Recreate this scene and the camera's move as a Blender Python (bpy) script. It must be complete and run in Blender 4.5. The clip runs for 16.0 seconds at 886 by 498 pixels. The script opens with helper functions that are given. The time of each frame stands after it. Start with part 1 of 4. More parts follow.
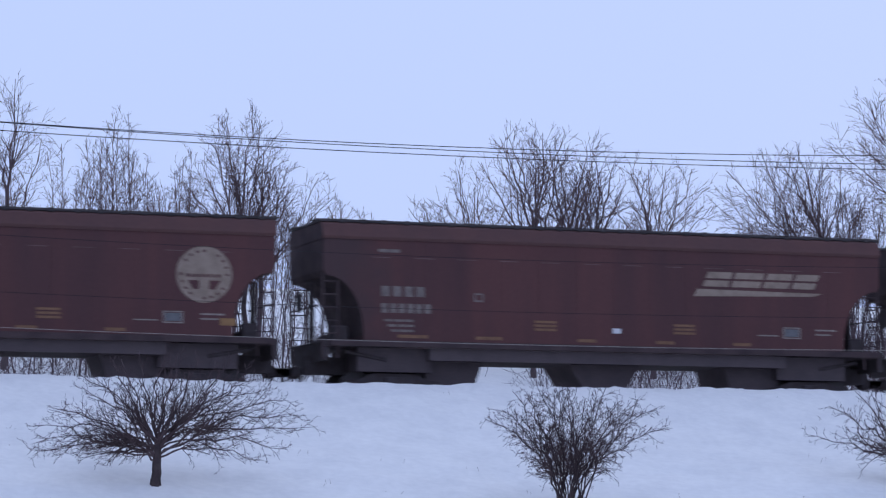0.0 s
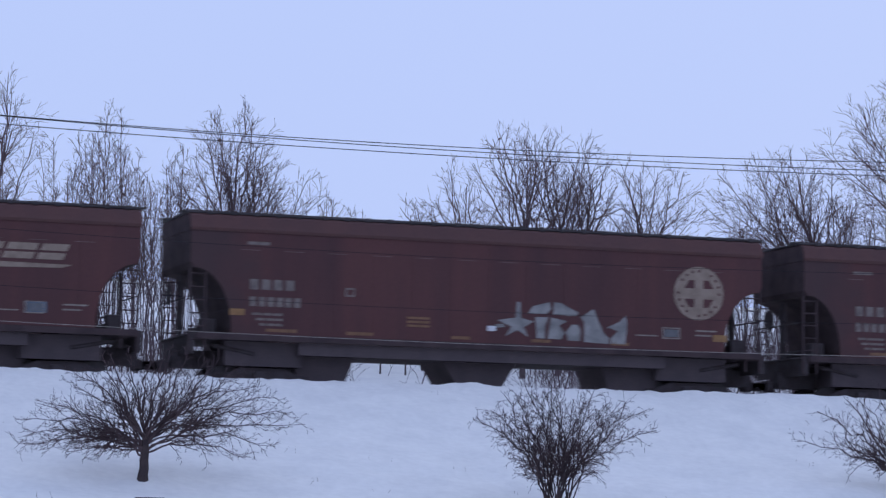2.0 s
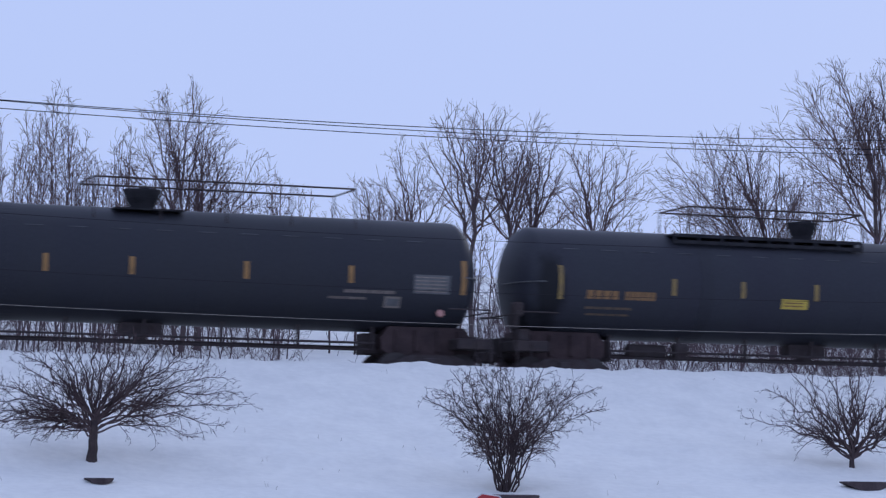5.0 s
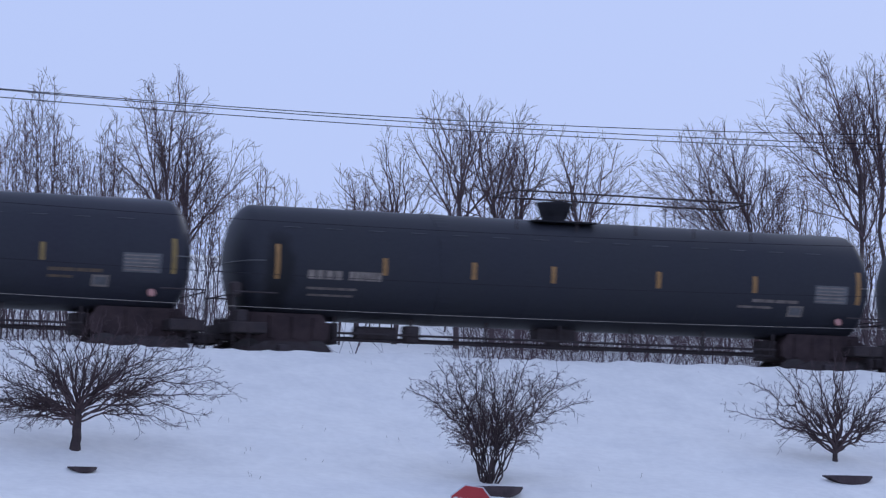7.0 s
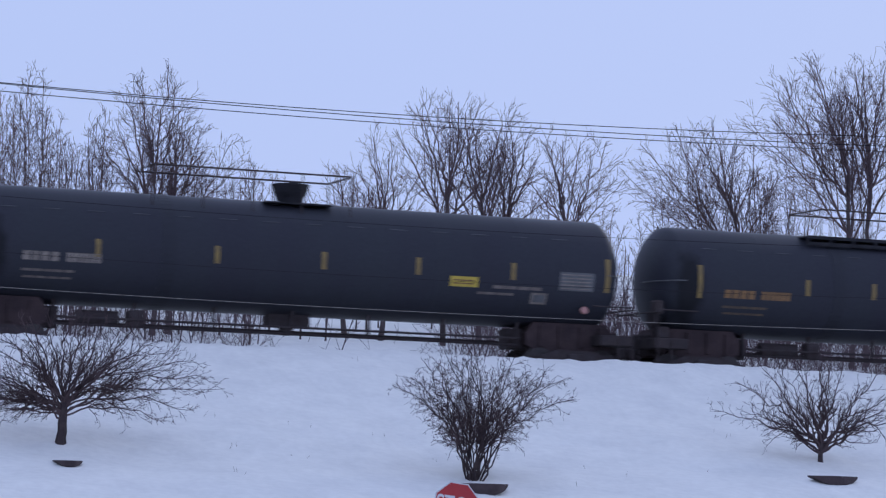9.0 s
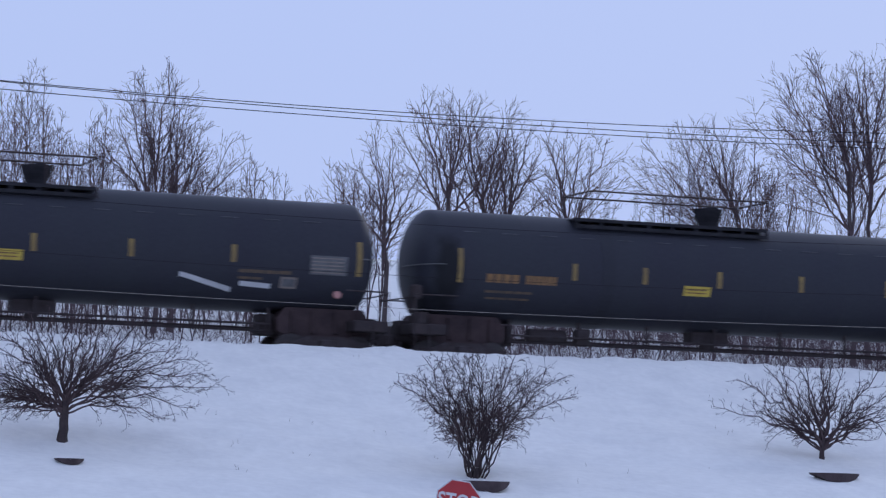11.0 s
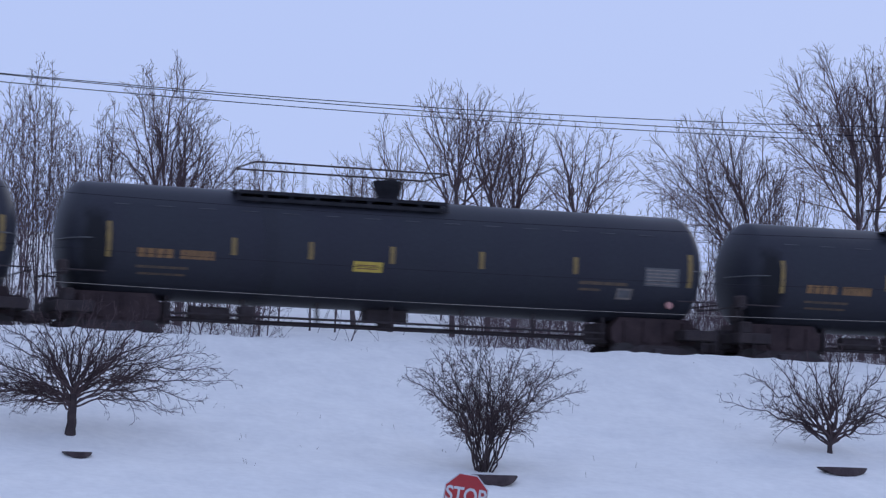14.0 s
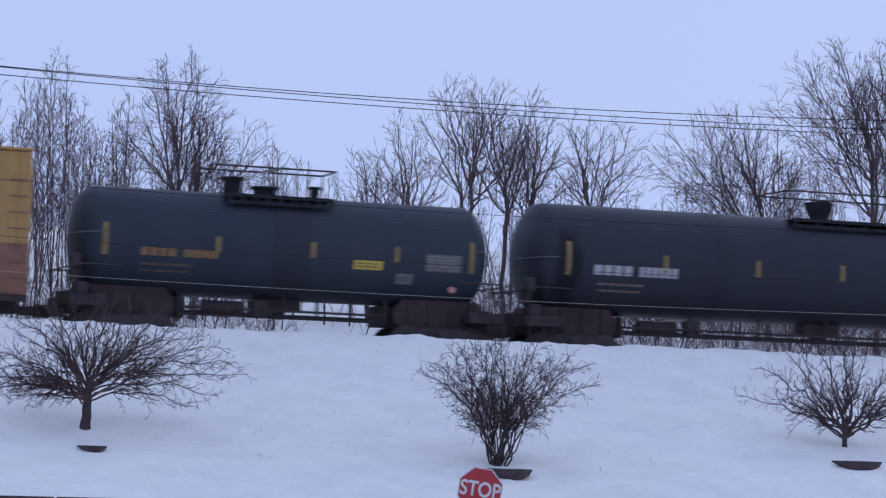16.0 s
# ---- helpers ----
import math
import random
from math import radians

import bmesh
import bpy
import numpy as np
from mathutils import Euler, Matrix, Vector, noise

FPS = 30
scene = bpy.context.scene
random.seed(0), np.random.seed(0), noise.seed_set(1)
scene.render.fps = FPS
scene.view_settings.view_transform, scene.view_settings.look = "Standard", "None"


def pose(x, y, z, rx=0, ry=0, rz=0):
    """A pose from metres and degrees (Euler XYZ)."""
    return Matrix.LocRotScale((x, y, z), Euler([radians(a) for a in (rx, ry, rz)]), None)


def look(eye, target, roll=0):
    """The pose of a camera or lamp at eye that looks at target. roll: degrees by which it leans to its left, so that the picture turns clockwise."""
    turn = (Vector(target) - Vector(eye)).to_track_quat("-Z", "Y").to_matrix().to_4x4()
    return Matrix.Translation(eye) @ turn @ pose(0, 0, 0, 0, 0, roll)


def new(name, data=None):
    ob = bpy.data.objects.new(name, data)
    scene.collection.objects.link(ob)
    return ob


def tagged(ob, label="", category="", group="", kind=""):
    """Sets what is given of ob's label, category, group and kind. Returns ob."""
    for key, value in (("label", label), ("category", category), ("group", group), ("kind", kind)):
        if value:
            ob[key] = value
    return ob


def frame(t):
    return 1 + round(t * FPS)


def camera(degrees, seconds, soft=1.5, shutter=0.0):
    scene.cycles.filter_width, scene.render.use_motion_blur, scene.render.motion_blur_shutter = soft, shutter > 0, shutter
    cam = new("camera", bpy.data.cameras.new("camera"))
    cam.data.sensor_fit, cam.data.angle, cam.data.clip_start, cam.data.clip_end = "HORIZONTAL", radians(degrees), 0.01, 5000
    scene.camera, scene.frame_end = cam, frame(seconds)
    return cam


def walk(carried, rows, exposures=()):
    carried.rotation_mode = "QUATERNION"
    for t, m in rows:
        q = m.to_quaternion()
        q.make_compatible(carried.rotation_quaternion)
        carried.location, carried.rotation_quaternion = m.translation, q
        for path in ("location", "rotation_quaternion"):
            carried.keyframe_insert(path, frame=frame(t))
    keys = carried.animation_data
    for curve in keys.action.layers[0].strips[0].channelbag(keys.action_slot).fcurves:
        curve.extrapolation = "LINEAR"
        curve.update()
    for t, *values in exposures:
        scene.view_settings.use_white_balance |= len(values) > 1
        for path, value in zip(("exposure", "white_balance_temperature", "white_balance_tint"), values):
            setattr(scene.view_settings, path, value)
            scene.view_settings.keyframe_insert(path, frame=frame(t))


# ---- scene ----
FOV = 18.17  # degrees across the width
EYE = (0.0, 0.0, 2.4)
cam = camera(FOV, 16.0, soft=1.3, shutter=0.25)
# seconds, turn to the left, tilt up, roll; the camera stands in one spot and is turned by hand
ROWS = [
    (0, -18.347, 5.675, 0.139),
    (0.5, -18.187, 6.022, 0.414),
    (1, -18.105, 6.228, 0.517),
    (1.5, -18.143, 6.201, 0.663),
    (2, -18.539, 5.667, 0.977),
    (2.5, -18.994, 5.378, 0.868),
    (3, -19.296, 5.262, 0.967),
    (3.5, -19.501, 5.200, 0.852),
    (4, -19.585, 5.246, 0.609),
    (6.5, -19.790, 5.177, 0.957),
    (7, -19.920, 5.071, 1.064),
    (7.5, -19.997, 5.001, 1.211),
    (8, -20.033, 5.016, 1.218),
    (8.5, -20.061, 5.029, 1.405),
    (9, -20.181, 5.016, 1.567),
    (11.5, -20.120, 4.952, 1.461),
    (12, -20.026, 4.943, 1.483),
    (12.5, -19.988, 4.883, 1.676),
    (13, -20.000, 4.851, 1.653),
    (13.5, -20.008, 4.839, 1.661),
    (14, -19.994, 4.831, 1.567),
    (14.5, -19.965, 4.814, 1.545),
    (15, -19.975, 4.736, 1.708),
    (15.5, -19.974, 4.686, 1.694),
    (16, -19.697, 4.697, 1.562),
]


def aim(yaw, pitch, roll):
    return pose(*EYE, 90 + pitch, 0, yaw) @ pose(0, 0, 0, 0, 0, roll)


walk(cam, [(t, aim(*a)) for t, *a in ROWS], exposures=[(0, 0.12), (0.5, 0.06), (1.5, -0.01), (2.5, 0.07), (3.5, 0.10), (4, 0.06), (6.5, -0.03), (7.5, 0.0), (9, -0.04), (12, -0.07), (16, -0.04)])

# ---- world and light: an overcast winter evening ----
world = bpy.data.worlds.new("world")
scene.world = world
world.use_nodes = True
wn = world.node_tree
wn.nodes.clear()
sky = wn.nodes.new("ShaderNodeTexSky")
sky.sky_type, sky.sun_disc = "NISHITA", False
sky.sun_elevation, sky.sun_rotation = radians(25), radians(60)
sky.air_density, sky.dust_density, sky.ozone_density = 1.0, 4.0, 2.0
cloud = wn.nodes.new("ShaderNodeMix")
cloud.data_type = "RGBA"
cloud.inputs["Factor"].default_value = 0.96
cloud.inputs["B"].default_value = (4.89, 6.03, 9.75, 1)  # the closed cloud layer
wn.links.new(sky.outputs[0], cloud.inputs["A"])
back = wn.nodes.new("ShaderNodeBackground")
back.inputs["Strength"].default_value = 0.1
wn.links.new(cloud.outputs["Result"], back.inputs[0])
wout = wn.nodes.new("ShaderNodeOutputWorld")
wn.links.new(back.outputs[0], wout.inputs[0])
sun = new("sun", bpy.data.lights.new("sun", "SUN"))
sun.data.energy, sun.data.angle, sun.data.color = 0.5, radians(40), (0.98, 0.98, 1.0)
sun.matrix_world = look((136, 127, 67), (20, 60, 5))

# ---- materials ----
def material(name, base, rough=0.6, metal=0.0, vary=0.25, scale=3.0, fine=40.0, bump=0.0, other=None, streak=False, spec=0.5):
    """Base colour varied at two scales by noise; other: a second colour (dirt, rust) in patches; streak: patches drawn out downwards."""
    m = bpy.data.materials.new(name)
    m.use_nodes = True
    n, l = m.node_tree.nodes, m.node_tree.links
    b = n["Principled BSDF"]
    b.inputs["Roughness"].default_value, b.inputs["Metallic"].default_value = rough, metal
    b.inputs["Specular IOR Level"].default_value = spec
    co = n.new("ShaderNodeTexCoord")
    mp = n.new("ShaderNodeMapping")
    mp.inputs["Scale"].default_value = (1, 1, 0.12) if streak else (1, 1, 1)
    l.new(co.outputs["Object"], mp.inputs[0])
    big, small = n.new("ShaderNodeTexNoise"), n.new("ShaderNodeTexNoise")
    big.inputs["Scale"].default_value, big.inputs["Detail"].default_value = scale, 6
    small.inputs["Scale"].default_value, small.inputs["Detail"].default_value = fine, 3
    l.new(mp.outputs[0], big.inputs["Vector"])
    l.new(co.outputs["Object"], small.inputs["Vector"])
    ramp = n.new("ShaderNodeMapRange")
    ramp.inputs["From Min"].default_value, ramp.inputs["From Max"].default_value = 0.38, 0.68
    l.new(big.outputs["Fac"], ramp.inputs["Value"])
    mix = n.new("ShaderNodeMix")
    mix.data_type = "RGBA"
    mix.inputs["A"].default_value = (*base, 1)
    mix.inputs["B"].default_value = (*(other or [c * (1 - vary) for c in base]), 1)
    l.new(ramp.outputs[0], mix.inputs["Factor"])
    hsv = n.new("ShaderNodeHueSaturation")
    l.new(mix.outputs["Result"], hsv.inputs["Color"])
    vr = n.new("ShaderNodeMapRange")
    vr.inputs["To Min"].default_value, vr.inputs["To Max"].default_value = 1 - vary * 0.6, 1 + vary * 0.6
    l.new(small.outputs["Fac"], vr.inputs["Value"])
    l.new(vr.outputs[0], hsv.inputs["Value"])
    l.new(hsv.outputs[0], b.inputs["Base Color"])
    rr = n.new("ShaderNodeMapRange")
    rr.inputs["To Min"].default_value, rr.inputs["To Max"].default_value = max(0.05, rough - 0.12), min(1, rough + 0.12)
    l.new(big.outputs["Fac"], rr.inputs["Value"])
    l.new(rr.outputs[0], b.inputs["Roughness"])
    if bump:
        bp = n.new("ShaderNodeBump")
        bp.inputs["Strength"].default_value, bp.inputs["Distance"].default_value = bump, 0.02
        l.new(small.outputs["Fac"], bp.inputs["Height"])
        l.new(bp.outputs[0], b.inputs["Normal"])
    return m


# the snow's mottled colour stands in for faint shading of small lumps
SNOW = material("snow", (0.82, 0.812, 0.775), 0.9, vary=0.14, scale=0.9, fine=5.0, bump=0.8, other=(0.757, 0.752, 0.725), spec=0.15)
BARK = material("bark", (0.075, 0.055, 0.055), 0.9, vary=0.35, scale=4, fine=30, bump=0.3, other=(0.045, 0.034, 0.036), spec=0.2)
TWIG = material("twig", (0.105, 0.072, 0.073), 0.9, vary=0.3, scale=1.5, fine=12, other=(0.065, 0.046, 0.05), spec=0.2)
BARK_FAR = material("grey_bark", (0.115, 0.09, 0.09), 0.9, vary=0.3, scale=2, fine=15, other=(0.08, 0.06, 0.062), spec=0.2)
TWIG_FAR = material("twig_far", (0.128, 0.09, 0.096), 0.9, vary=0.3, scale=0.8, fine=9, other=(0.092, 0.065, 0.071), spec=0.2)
MAROON = material("oxide_red_paint", (0.102, 0.042, 0.040), 0.72, vary=0.2, scale=0.9, fine=12, other=(0.074, 0.036, 0.037), streak=True, spec=0.22)
# lighter red that carries the sky light on the upward-leaning chord
MAROON_2 = material("skylit_red_paint", (0.105, 0.050, 0.045), 0.65, vary=0.2, scale=1.2, fine=12, other=(0.09, 0.047, 0.045), spec=0.22)
GRIME = material("sooty_brown_steel", (0.066, 0.052, 0.052), 0.9, vary=0.45, scale=2.5, fine=20, other=(0.044, 0.037, 0.040), bump=0.2, spec=0.12)
# grime plus the shade of ends, sills and saddles, put into one colour
SLOPE = material("sooty_shaded_steel", (0.076, 0.053, 0.054), 0.9, vary=0.4, scale=2, fine=15, other=(0.052, 0.038, 0.040), spec=0.1)
WALK = material("black_walkway_paint", (0.034, 0.033, 0.038), 0.85, vary=0.4, scale=3, fine=30, spec=0.12)
ROOF = material("dusty_roof_paint", (0.05, 0.04, 0.042), 0.7, vary=0.3, scale=2, fine=15)
TANK = material("black_tank_paint", (0.037, 0.037, 0.048), 0.45, vary=0.3, scale=0.7, fine=14, other=(0.040, 0.042, 0.051), streak=True, spec=0.13)
TANK_2 = material("matt_black_tank_paint", (0.029, 0.030, 0.039), 0.5, vary=0.3, scale=0.7, fine=14, other=(0.032, 0.033, 0.040), streak=True, spec=0.2)
TANK_3 = material("blue_grey_tank_paint", (0.034, 0.041, 0.055), 0.55, vary=0.3, scale=0.7, fine=14, other=(0.042, 0.048, 0.060), streak=True, spec=0.18)
# brown made lighter to offset the deep shade under the hopper cars
LIFTED = material("lifted_brown_steel", (0.105, 0.083, 0.086), 0.9, vary=0.4, scale=2.5, fine=20, other=(0.09, 0.072, 0.076), bump=0.2, spec=0.1)
STEEL = material("grimy_steel", (0.072, 0.060, 0.063), 0.9, vary=0.4, scale=4, fine=30, other=(0.058, 0.045, 0.044), bump=0.2, spec=0.1)
WHEEL = material("wheel_steel", (0.07, 0.058, 0.058), 0.7, metal=0.2, vary=0.3, scale=5, fine=30)
RAIL = material("rail_steel", (0.12, 0.09, 0.08), 0.5, metal=0.5, vary=0.3, scale=5, fine=30)
TIE = material("tie_wood", (0.06, 0.05, 0.045), 0.9, vary=0.3, scale=4, fine=30, bump=0.3)
YELLOW = material("yellow_reflective_strip", (0.25, 0.165, 0.045), 0.5, vary=0.25, scale=5, fine=30, other=(0.19, 0.125, 0.045))
AMBER = material("amber_reflective_strip", (0.33, 0.17, 0.05), 0.5, vary=0.25, scale=5, fine=30)
PLACARD = material("yellow_placard", (0.56, 0.40, 0.06), 0.5, vary=0.15, scale=5, fine=30)
ORANGE = material("orange_lettering", (0.27, 0.14, 0.05), 0.6, vary=0.25, scale=6, fine=30)
PALE = material("pale_lettering", (0.27, 0.225, 0.19), 0.75, vary=0.3, scale=5, fine=30, other=(0.17, 0.14, 0.12))
FRESH = material("fresh_white_lettering", (0.42, 0.41, 0.41), 0.6, vary=0.2, scale=4, fine=30)
DULL = material("worn_lettering", (0.19, 0.155, 0.135), 0.8, vary=0.35, scale=5, fine=30, other=(0.12, 0.095, 0.085))
PALE_SEAM = material("worn_seam_paint", (0.15, 0.095, 0.09), 0.7, vary=0.4, scale=2, fine=20, other=(0.09, 0.045, 0.044))
SEAM = material("seam_highlight", (0.085, 0.087, 0.095), 0.6, vary=0.4, scale=3, fine=30)
GREY = material("grey_stencil_panel", (0.125, 0.125, 0.13), 0.6, vary=0.3, scale=6, fine=40)
WHITE = material("white_paint", (0.62, 0.62, 0.63), 0.6, vary=0.15, scale=4, fine=30)
RUST = material("rust_stencil", (0.20, 0.10, 0.05), 0.7, vary=0.3, scale=5, fine=30)
SPRAY = material("silver_spray_paint", (0.26, 0.25, 0.235), 0.6, vary=0.4, scale=3, fine=20, other=(0.15, 0.145, 0.14))
EMBLEM = material("faded_cream_paint", (0.27, 0.205, 0.155), 0.75, vary=0.3, scale=4, fine=30, other=(0.20, 0.145, 0.11))
FAINT = material("faint_stencil", (0.13, 0.085, 0.05), 0.75, vary=0.35, scale=5, fine=30, other=(0.08, 0.06, 0.045))
BOXYEL = material("weathered_yellow_paint", (0.42, 0.24, 0.075), 0.6, vary=0.25, scale=1.5, fine=14, other=(0.30, 0.165, 0.06), streak=True)
BOXRUST = material("rusty_orange_paint", (0.27, 0.12, 0.07), 0.7, vary=0.35, scale=2.5, fine=14, other=(0.19, 0.10, 0.07))
STALK = material("dry_stalk", (0.24, 0.20, 0.16), 0.9, vary=0.3)
WIRE = material("dark_wire", (0.028, 0.026, 0.030), 0.85, vary=0.2, spec=0.05)
WIRE_PALE = material("bare_wire", (0.36, 0.32, 0.28), 0.6, metal=0.0, vary=0.2)
RED = material("red_sign_sheeting", (0.42, 0.025, 0.03), 0.4, vary=0.12, scale=3, fine=30)
POST = material("galvanised_post", (0.3, 0.3, 0.3), 0.5, metal=0.6, vary=0.2)
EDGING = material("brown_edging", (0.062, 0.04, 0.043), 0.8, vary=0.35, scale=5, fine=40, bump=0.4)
LAMP = material("reflector_disc", (0.46, 0.22, 0.19), 0.4, vary=0.1)
BLUE = material("blue_mark", (0.085, 0.115, 0.15), 0.6, vary=0.2)


def sooty_end(m):
    """Soot in an uneven patch over the rear end of the car side."""
    n, l = m.node_tree.nodes, m.node_tree.links
    co, sep, nz = n.new("ShaderNodeTexCoord"), n.new("ShaderNodeSeparateXYZ"), n.new("ShaderNodeTexNoise")
    nz.inputs["Scale"].default_value, nz.inputs["Detail"].default_value = 0.9, 5
    l.new(co.outputs["Object"], sep.inputs[0])
    l.new(co.outputs["Object"], nz.inputs["Vector"])
    add, ramp, mix = n.new("ShaderNodeMath"), n.new("ShaderNodeMapRange"), n.new("ShaderNodeMix")
    add.operation = "MULTIPLY_ADD"
    add.inputs[1].default_value = 3.2
    l.new(nz.outputs["Fac"], add.inputs[0])
    l.new(sep.outputs["X"], add.inputs[2])
    ramp.inputs["From Min"].default_value, ramp.inputs["From Max"].default_value = -5.5, -4.4
    ramp.inputs["To Min"].default_value, ramp.inputs["To Max"].default_value = 0.75, 0.0
    l.new(add.outputs[0], ramp.inputs["Value"])
    mix.data_type = "RGBA"
    mix.inputs["B"].default_value = (0.058, 0.038, 0.039, 1)
    base = n["Principled BSDF"].inputs["Base Color"]
    l.new(base.links[0].from_socket, mix.inputs["A"])
    l.new(ramp.outputs[0], mix.inputs["Factor"])
    l.new(mix.outputs["Result"], base)
    return m


def sooty_head(m):
    """A tall soot stain on the tank's rear head, over the brake gear."""
    n, l = m.node_tree.nodes, m.node_tree.links
    co, mp, nz = n.new("ShaderNodeTexCoord"), n.new("ShaderNodeMapping"), n.new("ShaderNodeTexNoise")
    mp.inputs["Location"].default_value, mp.inputs["Scale"].default_value = (8.05 / 0.42, 0, -2.6 / 1.15), (1 / 0.42, 0, 1 / 1.15)
    nz.inputs["Scale"].default_value, nz.inputs["Detail"].default_value = 2.2, 5
    size, add, ramp, mix = n.new("ShaderNodeVectorMath"), n.new("ShaderNodeMath"), n.new("ShaderNodeMapRange"), n.new("ShaderNodeMix")
    size.operation = "LENGTH"
    l.new(co.outputs["Object"], mp.inputs[0])
    l.new(co.outputs["Object"], nz.inputs["Vector"])
    l.new(mp.outputs[0], size.inputs[0])
    add.operation = "ADD"
    l.new(size.outputs["Value"], add.inputs[0])
    l.new(nz.outputs["Fac"], add.inputs[1])
    ramp.inputs["From Min"].default_value, ramp.inputs["From Max"].default_value = 1.1, 1.65
    ramp.inputs["To Min"].default_value, ramp.inputs["To Max"].default_value = 0.85, 0.0
    l.new(add.outputs[0], ramp.inputs["Value"])
    mix.data_type = "RGBA"
    mix.inputs["B"].default_value = (0.012, 0.012, 0.014, 1)
    base = n["Principled BSDF"].inputs["Base Color"]
    l.new(base.links[0].from_socket, mix.inputs["A"])
    l.new(ramp.outputs[0], mix.inputs["Factor"])
    l.new(mix.outputs["Result"], base)
    return m


sooty_head(TANK)
sooty_head(TANK_2)
HOPPER_SIDE = sooty_end(material("sooty_oxide_red_paint", (0.102, 0.042, 0.040), 0.72, vary=0.2, scale=0.9, fine=12, other=(0.074, 0.036, 0.037), streak=True, spec=0.22))


# ---- mesh helpers ----
def mesh_object(name, data, mat, parent=None, label="", smooth=False):
    ob = new(name, data)
    data.materials.append(mat)
    if smooth:
        for p in data.polygons:
            p.use_smooth = True
    if parent:
        ob.parent = parent
    if label:
        tagged(ob, label)
    return ob


def part(name, bm, mat, parent=None, label="", smooth=False):
    me = bpy.data.meshes.new(name)
    bm.to_mesh(me)
    bm.free()
    return mesh_object(name, me, mat, parent, label, smooth)


def pieces(name, bm, mat, parent=None, label=""):
    """Links every loose piece of a bmesh as a part of its own."""
    left, made = set(bm.verts), []
    while left:
        seed = left.pop()
        isle, stack = {seed}, [seed]
        while stack:
            for e in stack.pop().link_edges:
                for v in e.verts:
                    if v not in isle:
                        isle.add(v)
                        stack.append(v)
        left -= isle
        order = {v: i for i, v in enumerate(isle)}
        faces = {f for v in isle for f in v.link_faces}
        me = bpy.data.meshes.new(name)
        me.from_pydata([v.co for v in order], [], [[order[v] for v in f.verts] for f in faces])
        made.append(mesh_object(name, me, mat, parent, label))
    bm.free()
    return made


def box(bm, x0, x1, y0, y1, z0, z1, bevel=0.0):
    g = bmesh.ops.create_cube(bm, size=1, matrix=Matrix.Translation(((x0 + x1) / 2, (y0 + y1) / 2, (z0 + z1) / 2)) @ Matrix.Diagonal((x1 - x0, y1 - y0, z1 - z0, 1)))
    if bevel:
        es = {e for v in g["verts"] for e in v.link_edges}
        bmesh.ops.bevel(bm, geom=list(es), offset=bevel, segments=1, affect="EDGES")
    return bm


def rod(bm, a, b, r, n=6):
    a, b = Vector(a), Vector(b)
    d = b - a
    m = Matrix.Translation((a + b) / 2) @ d.to_track_quat("Z", "Y").to_matrix().to_4x4()
    bmesh.ops.create_cone(bm, segments=n, radius1=r, radius2=r, depth=d.length, cap_ends=True, matrix=m)
    return bm


def disc(bm, centre, axis, r0, r1, depth, n=24):
    m = Matrix.Translation(centre) @ Vector(axis).to_track_quat("Z", "Y").to_matrix().to_4x4()
    bmesh.ops.create_cone(bm, segments=n, radius1=r0, radius2=r1, depth=depth, cap_ends=True, matrix=m)
    return bm


def prism(bm, outline, y0, y1):
    """An outline in x and z drawn out from y0 to y1."""
    a = [bm.verts.new((x, y0, z)) for x, z in outline]
    b = [bm.verts.new((x, y1, z)) for x, z in outline]
    n = len(outline)
    fs = [bm.faces.new(a), bm.faces.new(b[::-1])]
    for i in range(n):
        fs.append(bm.faces.new((a[i], b[i], b[(i + 1) % n], a[(i + 1) % n])))
    bmesh.ops.recalc_face_normals(bm, faces=fs)
    return bm


def thing(name, label, category, group=""):
    return tagged(new(name), label, category, group)


# ---- the ground: one snow sheet, with the slope up to the track and the rise behind ----
PY = [-3000, 44, 47, 50, 53, 56, 60, 64, 65.2, 66.0, 66.9, 67.4, 70, 71.5, 76, 85, 100, 125, 145, 300, 4000]
PZ = [0, 0, 0.7, 1.75, 2.4, 3.0, 4.1, 5.45, 5.86, 5.84, 5.3, 5.0, 5.0, 4.8, 5.0, 6.3, 8.8, 13.2, 15.0, 17, 40]


def height(x, y):
    z = float(np.interp(y, PY, PZ))
    if 40 < y < 66.4 and -5 < x < 60:
        a = min(1, (y - 40) / 8)
        z += a * (0.10 * noise.noise((x * 0.22, y * 0.3, 1)) + 0.05 * noise.noise((x * 0.9, y * 0.9, 4)))
        z += a * 0.03 * noise.noise((x * 2.6, y * 2.6, 7))
        # small lumps, and an old trail across the slope
        z += 0.035 * a * max(0, noise.noise((x * 1.5, y * 1.1, 21)))
        trail = y - 57.6 - 0.10 * (x - 18) - 0.5 * noise.noise((x * 0.25, 0, 30))
        if abs(trail) < 0.9 and 13.5 < x < 27:
            z -= 0.09 * math.exp(-(trail / 0.28) ** 2) * (0.55 + 0.9 * noise.noise((x * 1.3, 5, 8)))
        if y > 63.5:
            z += 0.04 * noise.noise((x * 1.6, y * 1.5, 9)) + 0.07 * max(0, noise.noise((x * 3.2, y * 3, 12)))
    elif y > 72:
        z += 0.25 * noise.noise((x * 0.06, y * 0.06, 2)) * min(1, (y - 72) / 10)
    return z


